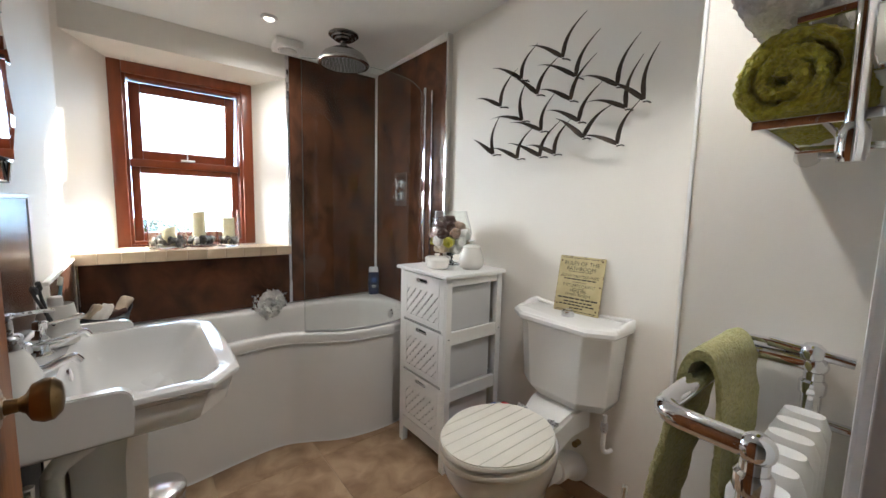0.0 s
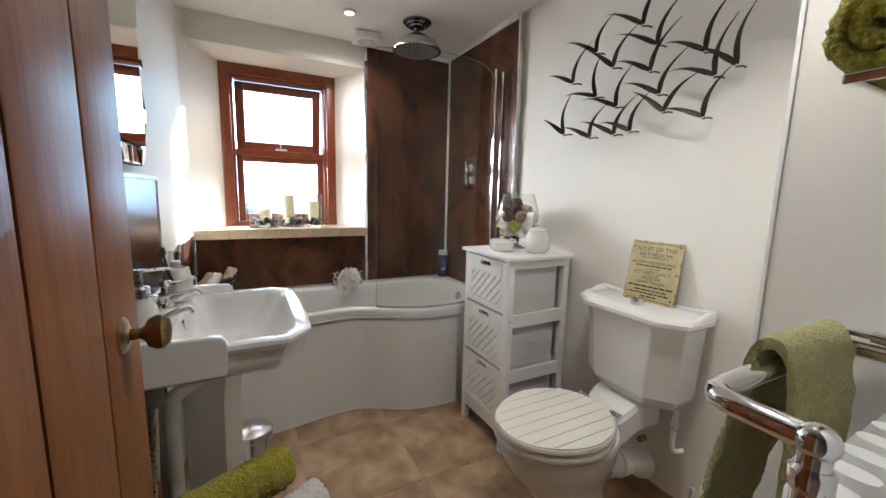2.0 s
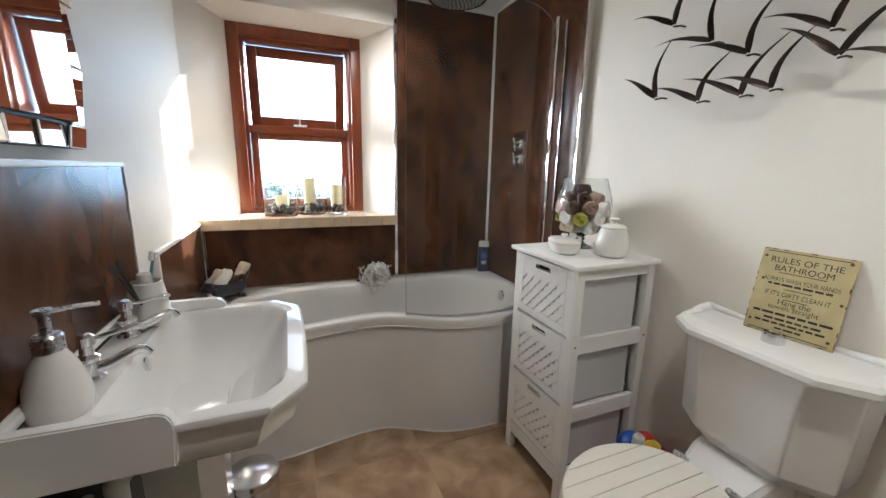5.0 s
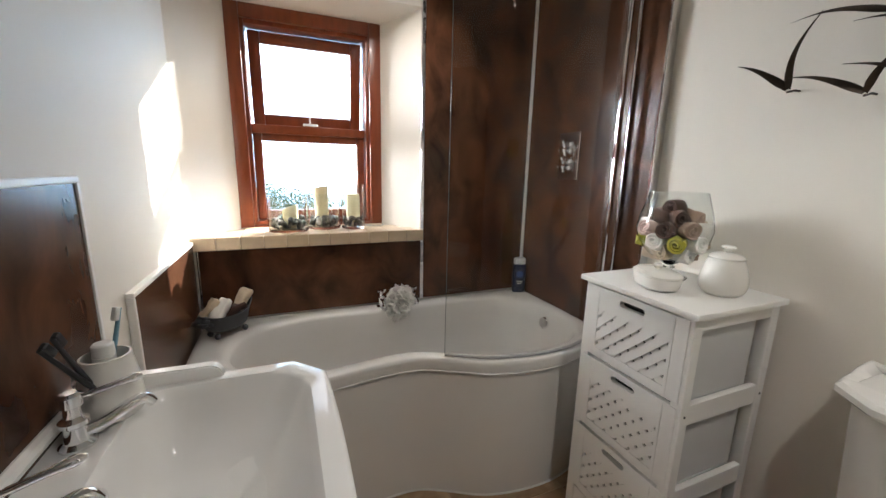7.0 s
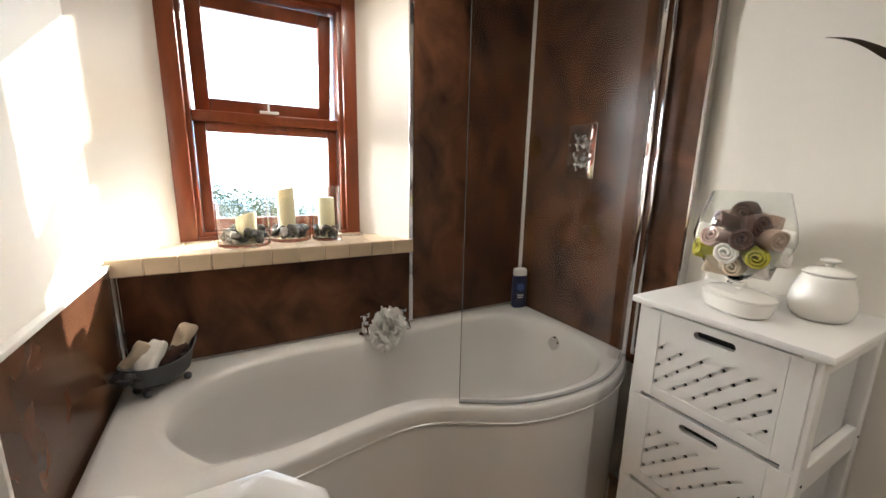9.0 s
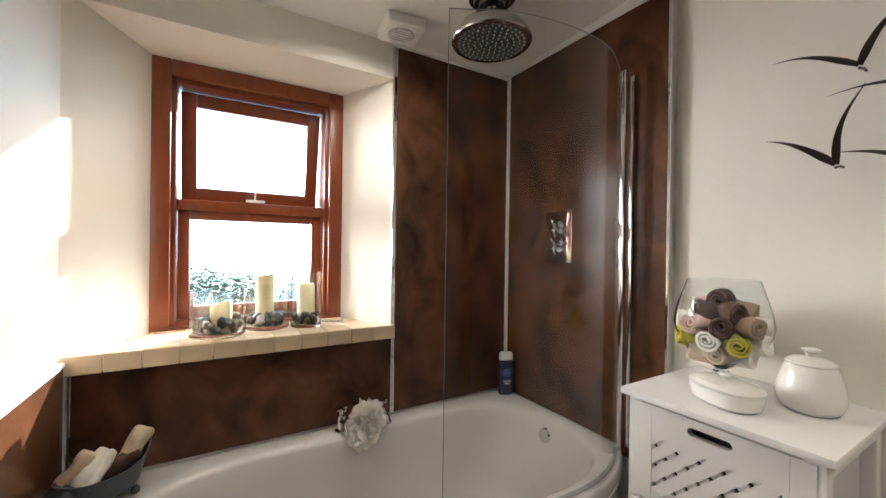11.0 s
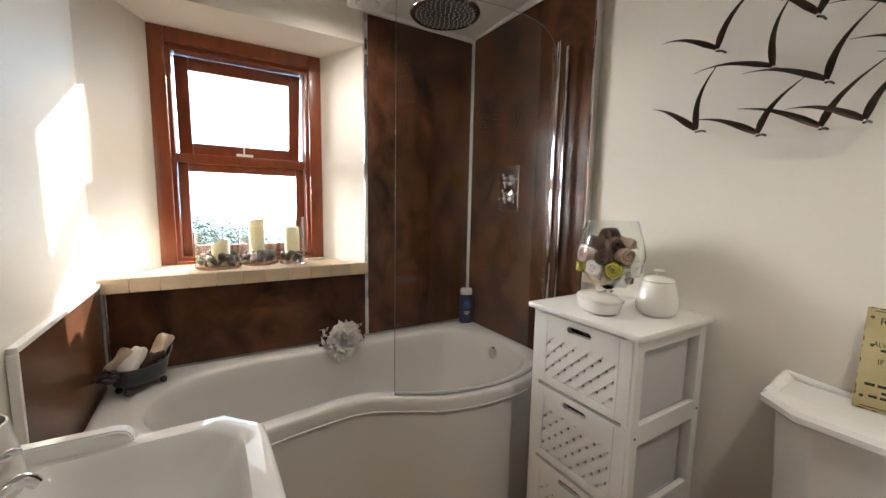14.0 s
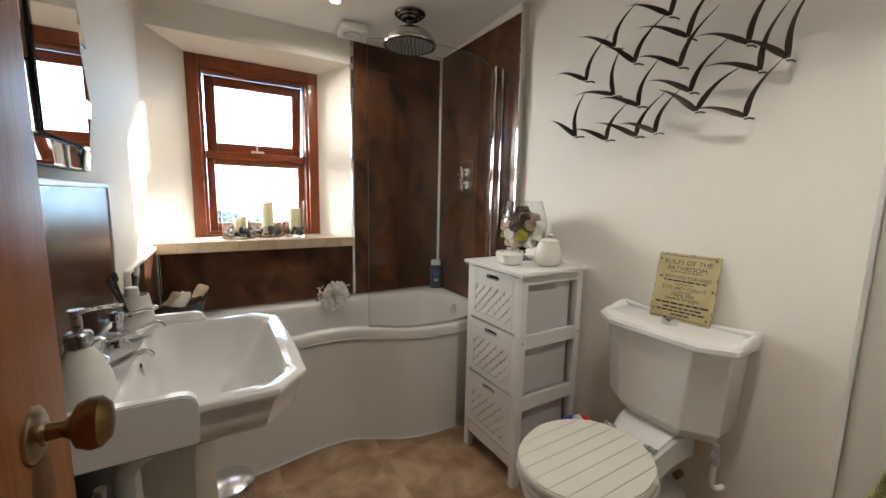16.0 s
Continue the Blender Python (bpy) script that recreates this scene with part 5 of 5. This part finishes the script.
part("handle", lathe([(0.006, 0.05), (0.006, 0.37), (0.009, 0.375), (0.009, 0.40), (0.004, 0.405)], 1.43, 1.19, 14), CHROME, tbr)


# ---------- bird sculpture ----------
birds = thing("bird_sculpture", 1.70, 1.75, 1.52, "dark bronze metal wall sculpture of a flock of flying gulls", "wall sculpture")


def bird(by, bz, ly, lz, ry, rz):
    """One gull of two bowed, tapering wings that meet in a V."""
    x0 = 1.677
    ly, by, ry = (1.0 + (v - 1.0) * 0.984 for v in (ly, by, ry))
    lz, bz, rz = (1.26 + (v - 1.26) * 0.984 for v in (lz, bz, rz))
    body = Vector((x0, by, bz))
    root = part("gull", tube([(1.734, by, bz), (1.71, by, bz), (x0, by, bz - 0.008)], 0.003, 6), BRONZE, birds)
    for ty, tz, wide, bow in ((ly, lz, 0.0215, 0.013), (ry, rz, 0.0165, 0.012)):
        tip = Vector((x0 - 0.012, ty, tz))
        span = tip - body
        up = Vector((0, 0, 1)) if abs(span.y) > abs(span.z) else Vector((0, 1, 0))
        n = 14
        rows = []
        for i in range(n + 1):
            t = i / n
            c = body + span * t + up * (bow * math.sin(math.pi * t)) + Vector((-0.018 * math.sin(math.pi * t), 0, 0))
            w = wide * (1 - t) ** 1.3 * min(1.0, 0.5 + 3.0 * t) + 0.0014
            h = span.cross(Vector((1, 0, 0))).normalized() * w / 2
            d = Vector((w * 0.45, 0, 0))
            rows.append([c + h - d, c + Vector((-0.004, 0, 0)) * (1 - t), c - h + d, c + Vector((0.0012, 0, 0))])
        part("wing", loft(bmesh.new(), rows), BRONZE, root, smooth=50)


bird(1.696, 1.908, 1.870, 2.000, 1.585, 2.049)
bird(1.915, 1.871, 2.094, 1.959, 1.819, 1.996)
bird(2.042, 1.772, 2.204, 1.833, 1.931, 1.919)
bird(1.819, 1.785, 1.947, 1.876, 1.699, 1.913)
bird(1.628, 1.814, 1.810, 1.901, 1.523, 1.961)
bird(1.646, 1.725, 1.807, 1.795, 1.533, 1.874)
bird(1.900, 1.682, 2.095, 1.711, 1.866, 1.856)
bird(1.788, 1.619, 1.964, 1.676, 1.710, 1.767)
bird(1.602, 1.631, 1.753, 1.697, 1.495, 1.766)
bird(1.448, 1.737, 1.600, 1.801, 1.367, 1.898)
bird(1.346, 1.666, 1.480, 1.751, 1.299, 1.845)
bird(1.409, 1.649, 1.567, 1.695, 1.351, 1.820)
bird(2.079, 1.542, 2.215, 1.627, 2.029, 1.721)
bird(1.918, 1.508, 2.081, 1.569, 1.818, 1.638)
bird(1.712, 1.510, 1.859, 1.558, 1.623, 1.646)
bird(1.788, 1.506, 1.967, 1.580, 1.681, 1.643)
bird(1.577, 1.563, 1.705, 1.656, 1.447, 1.670)
bird(1.432, 1.520, 1.592, 1.566, 1.348, 1.667)

# ---------- candles on the sill ----------
SZ = 0.990
for vx, vy, vr, vh, ch, cr, cx, cy, slant in ((0.400, 3.392, 0.092, 0.165, 0.105, 0.036, 0.01, 0.0, 0.35), (0.574, 3.455, 0.084, 0.178, 0.200, 0.034, -0.01, 0.005, 0.10), (0.716, 3.412, 0.060, 0.225, 0.165, 0.034, 0.0, 0.0, 0.0)):
    cv = thing("candle_vase", vx, vy, SZ, "clear glass cylinder vase with pebbles and a candle", "vase", "candle vases on the sill")
    part("cylinder", lathe([(vr - 0.004, SZ), (vr, SZ + 0.004), (vr, SZ + vh), (vr - 0.003, SZ + vh), (vr - 0.003, SZ + 0.014), (0.001, SZ + 0.012)], vx, vy, 40), VASEGLASS, cv).visible_shadow = False
    cd = thing("candle", vx + cx, vy + cy, SZ + 0.014, "cream pillar candle with black wick, standing among pebbles", "candle", "candles on the sill")
    cb = bmesh.new()
    z0 = SZ + 0.014
    ringz = []
    for r, z in ((cr, 0.0), (cr, ch * 0.5), (cr, ch * 0.92), (cr * 0.93, ch * 0.985), (cr * 0.7, ch * 0.96), (0.006, ch * 0.93)):
        ringz.append([Vector((vx + cx + r * math.cos(a), vy + cy + r * math.sin(a), z0 + z * (1 + slant * 0.35 * math.cos(a + 0.5) * (z / ch)))) for a in (2 * math.pi * i / 28 for i in range(28))])
    loft(cb, ringz)
    part("wax", cb, WAX, cd)
    part("wick", tube([(vx + cx, vy + cy, z0 + ch * 0.9), (vx + cx + 0.002, vy + cy, z0 + ch * 1.02)], 0.0012, 6), BLACK, cd)
    for mname, mat_, count, seed in (("dark_pebbles", PEBBLE, 64, 1), ("pale_pebbles", PALEPEBBLE, 9, 2)):
        pb = bmesh.new()
        vr_rng = random.Random(int(vx * 1000) + seed)
        for _ in range(count):
            for _try in range(20):
                a, rr = vr_rng.uniform(0, 6.283), vr * 0.80 * vr_rng.random() ** 0.4
                px, py = rr * math.cos(a), rr * math.sin(a)
                if math.hypot(px - cx, py - cy) > cr + 0.010:
                    break
            s = vr_rng.uniform(0.009, 0.017) * (1.2 if vr > 0.06 else 0.9)
            ball(vx + px * 0.92, vy + py * 0.92, z0 + s * 0.6 + vr_rng.uniform(0, 0.034), s, 1, vr_rng.uniform(0.7, 1), vr_rng.uniform(0.6, 0.9), pb, 2, Euler((vr_rng.uniform(0, 3), vr_rng.uniform(0, 3), vr_rng.uniform(0, 3))).to_matrix().to_4x4())
        single(mname, pb, mat_, ("dark" if seed == 1 else "pale") + " polished pebbles in a glass candle vase", "pebbles", kind="stuff", smooth=70)
key = tube(smooth_path([(0.80, 3.46, SZ + 0.004), (0.84, 3.44, SZ + 0.004), (0.875, 3.445, SZ + 0.004)], 5), 0.003, 8)
ball(0.88, 3.446, SZ + 0.006, 0.006, bm=key, sub=1)
ball(0.797, 3.461, SZ + 0.006, 0.006, bm=key, sub=1)
single("window_key", key, STEEL, "small metal window catch lying on the sill", "window catch")

# ---------- door ----------
door = thing("door", 0.06, 0.72, 0.01, "waxed pine boarded door standing open, with brass knob", "door")
dm = pose(0.062, 0.712, 0, 0, 0, -0.4)
edges = [0.0, 0.045, 0.235, 0.425, 0.615, 0.795]
for a, b in zip(edges, edges[1:]):
    part("board", bbox(0.008, 0.043, a + 0.0028, b - 0.0028, 0.012, 2.02, 0.004, 2, dm), PINE, door)
for z0 in (0.18, 0.95, 1.75):
    part("ledge", bbox(-0.016, 0.0078, 0.02, 0.775, z0, z0 + 0.12, 0.004, 1, dm), PINE, door)
kn = dm @ Vector((0.043, 0.692, 0.995))
rosette = part("rosette", lathe([(0.030, 0.0), (0.030, 0.003), (0.026, 0.006), (0.014, 0.008), (0.013, 0.011)], 0, 0, 28, m=pose(kn.x, kn.y, kn.z, 0, 90, 0)), PALEBRASS, door, "round pale brass backplate")
part("knob", lathe([(0.010, 0.009), (0.009, 0.024), (0.013, 0.030), (0.024, 0.036), (0.029, 0.047), (0.028, 0.056), (0.020, 0.064), (0.006, 0.067)], 0, 0, 32, m=pose(kn.x, kn.y, kn.z, 0, 90, 0)), BRASS, rosette, "oval aged brass knob")
for a in (0.6, 3.7):
    part("screw", lathe([(0.0035, 0.0), (0.003, 0.0012)], 0, 0, 10, m=pose(kn.x + 0.0052, kn.y + 0.022 * math.cos(a), kn.z + 0.022 * math.sin(a), 0, 90, 0)), BLACK, rosette)

# basket with rolled towels at the foot of the basin
basket = thing("wicker_basket", 0.23, 1.56, 0, "dark woven wicker basket holding rolled towels", "basket")
bk = bmesh.new()
for k in range(17):
    z = 0.012 + k * 0.0215
    rr = 0.105 + 0.022 * k / 15
    tube([(0.245 + rr * math.cos(a), 1.52 + rr * math.sin(a), z + 0.004 * math.sin(14 * a + (k % 2) * math.pi)) for a in (2 * math.pi * i / 56 for i in range(57))], 0.0115, 6, bk)
part("weave", bk, WICKER, basket)
part("base", lathe([(0.105, 0.002), (0.105, 0.012)], 0.245, 1.52, 28), WICKER, basket)
part("handle", tube(smooth_path([(0.160, 1.60, 0.33), (0.165, 1.625, 0.40), (0.205, 1.655, 0.43), (0.25, 1.66, 0.40), (0.275, 1.655, 0.33)], 6), 0.010, 8), WICKER, basket)
towel_thing("rolled_towel", LIME, 0.066, 0.33, 3.0, 0.020, pose(0.222, 1.665, 0.455, 0, 0, 0) @ pose(0, 0, 0, 0, 0, 26), "lime green rolled towel standing out of the wicker basket", "towels in the basket")
towel_thing("rolled_towel", WHITETOWEL, 0.062, 0.32, 3.0, 0.020, pose(0.300, 1.545, 0.408, 0, 0, 0) @ pose(0, 0, 0, 0, 0, 26), "white rolled towel standing out of the wicker basket", "towels in the basket")

# ---------- towel radiator ----------
rad = thing("towel_radiator", 1.1, 0.80, 0, "traditional chrome ball-jointed towel radiator with white column panel", "towel radiator")
RZ = 0.965
for px in (0.872, 1.322):
    post = part("post", tube([(px, 0.795, 0.0), (px, 0.795, RZ)], 0.0165, 16), CHROME, rad)
    for jz in (0.14, 0.52, RZ):
        part("ball_joint", ball(px, 0.795, jz, 0.022, sub=3), CHROME, post)
    part("collar", lathe([(0.020, RZ - 0.06), (0.022, RZ - 0.055), (0.022, RZ - 0.035), (0.018, RZ - 0.03)], px, 0.795, 20), CHROME, post)
    part("wall_bracket", tube([(px, 0.795, 0.85), (px, 0.703, 0.85)], 0.010, 12), CHROME, post)
for z in (0.14, 0.52):
    part("cross_bar", tube([(0.872, 0.795, z), (1.322, 0.795, z)], 0.0150, 14), CHROME, rad)
hoop = smooth_path([(0.872, 0.795, RZ), (0.872, 0.84, RZ), (0.874, 0.885, RZ), (0.885, 0.906, RZ), (0.910, 0.914, RZ), (1.0, 0.915, RZ), (1.2, 0.915, RZ), (1.285, 0.914, RZ), (1.31, 0.906, RZ), (1.320, 0.885, RZ), (1.322, 0.84, RZ), (1.322, 0.795, RZ)], 6)
part("hoop", tube(hoop, 0.0165, 16), CHROME, rad, "bowed chrome top rail")
for k in range(6):
    cx = 0.935 + 0.065 * k
    part("column", ovals(cx, 0.795, [(0.020, 0.034, 0.165), (0.026, 0.040, 0.19), (0.026, 0.040, 0.86), (0.018, 0.030, 0.885)], 20, 2.5), GLOSSWHITE, rad, "white enamelled column")
part("pier_bracket", tube([(1.322, 0.795, 0.985), (1.348, 0.795, 0.985)], 0.012, 12), CHROME, rad)
tv = tube([(1.318, 0.74, 0.985), (1.318, 0.87, 0.995)], 0.011, 12)
ball(1.318, 0.80, 0.99, 0.022, bm=tv, sub=2)
box(tv, 1.308, 1.33, 0.865, 0.905, 0.99, 1.0, 0.003)
part("valve_head", tv, CHROME, rad)

drape = bmesh.new()
prof = [(0.962, 0.45), (0.960, 0.60), (0.956, 0.75), (0.953, 0.90), (0.949, 0.968), (0.936, 1.006), (0.915, 1.019), (0.892, 1.010), (0.876, 0.970), (0.870, 0.90), (0.866, 0.75), (0.860, 0.56)]
inner_prof = [(0.948, 0.45), (0.946, 0.60), (0.942, 0.75), (0.939, 0.90), (0.935, 0.960), (0.927, 0.988), (0.915, 0.999), (0.902, 0.990), (0.893, 0.962), (0.887, 0.90), (0.882, 0.75), (0.876, 0.56)]
prof, inner_prof = ([(p.x, p.y) for p in smooth_path([(a, b, 0) for a, b in line], 3)] for line in (prof, inner_prof))
rows = []
for i in range(15):
    x = 1.045 + 0.23 * i / 14
    f = 0.018 * math.sin(i * 0.75) + 0.008 * math.sin(i * 1.9)
    end = 0.75 if i in (0, 14) else 1.0
    mid = [((a[0] + b[0]) / 2, (a[1] + b[1]) / 2) for a, b in zip(prof, inner_prof)]
    ringp = [(m_[0] + (p[0] - m_[0]) * end, m_[1] + (p[1] - m_[1]) * end) for p, m_ in zip(prof, mid)] + [(m_[0] + (p[0] - m_[0]) * end, m_[1] + (p[1] - m_[1]) * end) for p, m_ in reversed(list(zip(inner_prof, mid)))]
    rows.append([Vector((x + 0.04 * max(0.0, 0.95 - z), y + f * (1 - z) + (0.13 * max(0.0, 0.95 - z) if y > 0.915 else 0.0), z)) for y, z in ringp])
loft(drape, rows)
bmesh.ops.subdivide_edges(drape, edges=[e for e in drape.edges if e.calc_length() > 0.05], cuts=5, use_grid_fill=True)
single("hanging_towel", ruffle(ruffle(drape, 0.008, 22), 0.0030, 150), SAGE, "sage green towel folded over the chrome towel rail", "towel", smooth=70)

# ---------- towel rack above ----------
rack = thing("towel_rack", 1.17, 0.78, 1.40, "two-tier chrome wall rack with rolled towels", "towel rack")
for z, ys in ((1.398, (0.861, 0.790, 0.718)), (1.539, (0.822, 0.770, 0.718))):
    for y in ys:
        part("rail", tube([(1.005, y, z), (1.345, y, z)], 0.005, 10), CHROME, rack)
    for x in (1.005, 1.335):
        part("side_bar", bbox(x - 0.004, x + 0.004, 0.703, ys[0] + 0.007, z - 0.007, z + 0.007, 0.003), CHROME, rack)
post = part("post", tube([(0.988, 0.757, 1.345), (0.988, 0.760, 1.56), (0.988, 0.767, 1.74)], 0.010, 14), CHROME, rack)
part("post_foot", lathe([(0.013, 1.335), (0.016, 1.345), (0.016, 1.375), (0.011, 1.385)], 0.988, 0.757, 20), CHROME, rack)
part("crystal_knob", ball(0.982, 0.797, 1.345, 0.015, sub=2), GLASS, rack, "clear faceted glass knob", smooth=0)
part("knob_stem", tube([(0.986, 0.757, 1.345), (0.982, 0.787, 1.345)], 0.005, 10), CHROME, rack)
towel_thing("rolled_towel", LIME, 0.077, 0.32, 2.5, 0.0250, pose(1.165, 0.834, 1.464, 20, 0, 0), "lime green rolled towel on the chrome rack", "towels on the rack")
towel_thing("rolled_towel", WHITETOWEL, 0.070, 0.32, 2.5, 0.0235, pose(1.150, 0.852, 1.606, 30, 0, 0), "white rolled towel on the top tier of the chrome rack", "towels on the rack")

# ---------- tiles, last ----------
TS, GAP = 0.463, 0.0025
tile_mesh = {}


def tile(x0, x1, y0, y1, z0, z1, material, parent, name, bev):
    k = (round(x1 - x0, 4), round(y1 - y0, 4), round(z1 - z0, 4), material.name)
    if k not in tile_mesh:
        tile_mesh[k] = finish(bbox(-k[0] / 2, k[0] / 2, -k[1] / 2, k[1] / 2, -k[2] / 2, k[2] / 2, bev, 1), name, material, 0)
    ob = new(name, tile_mesh[k])
    ob.parent = parent
    ob.location = ((x0 + x1) / 2, (y0 + y1) / 2, (z0 + z1) / 2)


for i in range(-1, 4):
    for j in range(-6, 4):
        x0, x1 = max(0.0, 0.478 + TS * (i - 1) + GAP), min(XR, 0.478 + TS * i - GAP)
        y0, y1 = max(-1.19, 1.996 + TS * (j - 1) + GAP), min(3.28, 1.996 + TS * j - GAP)
        if x1 - x0 > 0.02 and y1 - y0 > 0.02:
            tile(x0, x1, y0, y1, -0.0058, 0.0, TRAVERTINE, floor, "tile", 0.0012)
for k in range(11):
    x0, x1 = 0.006 + k * 0.0955, 0.006 + (k + 1) * 0.0955 - 0.0016
    tile(x0, x1, 3.262, 3.272, 0.932, 0.990, SILLTILE, sill, "tile", 0.0025)
    for j, (y0, y1) in enumerate(((3.274, 3.366), (3.369, 3.461), (3.464, 3.551))):
        sx0, sx1 = 0.18 * (y1 - 3.27) / 0.286 + 0.004, 1.06 - 0.16 * (y1 - 3.30) / 0.251 - 0.004
        a, b = max(x0, sx0), min(x1, sx1)
        if b - a > 0.01:
            tile(a, b, y0, y1, 0.9835, 0.990, SILLTILE, sill, "tile", 0.002)
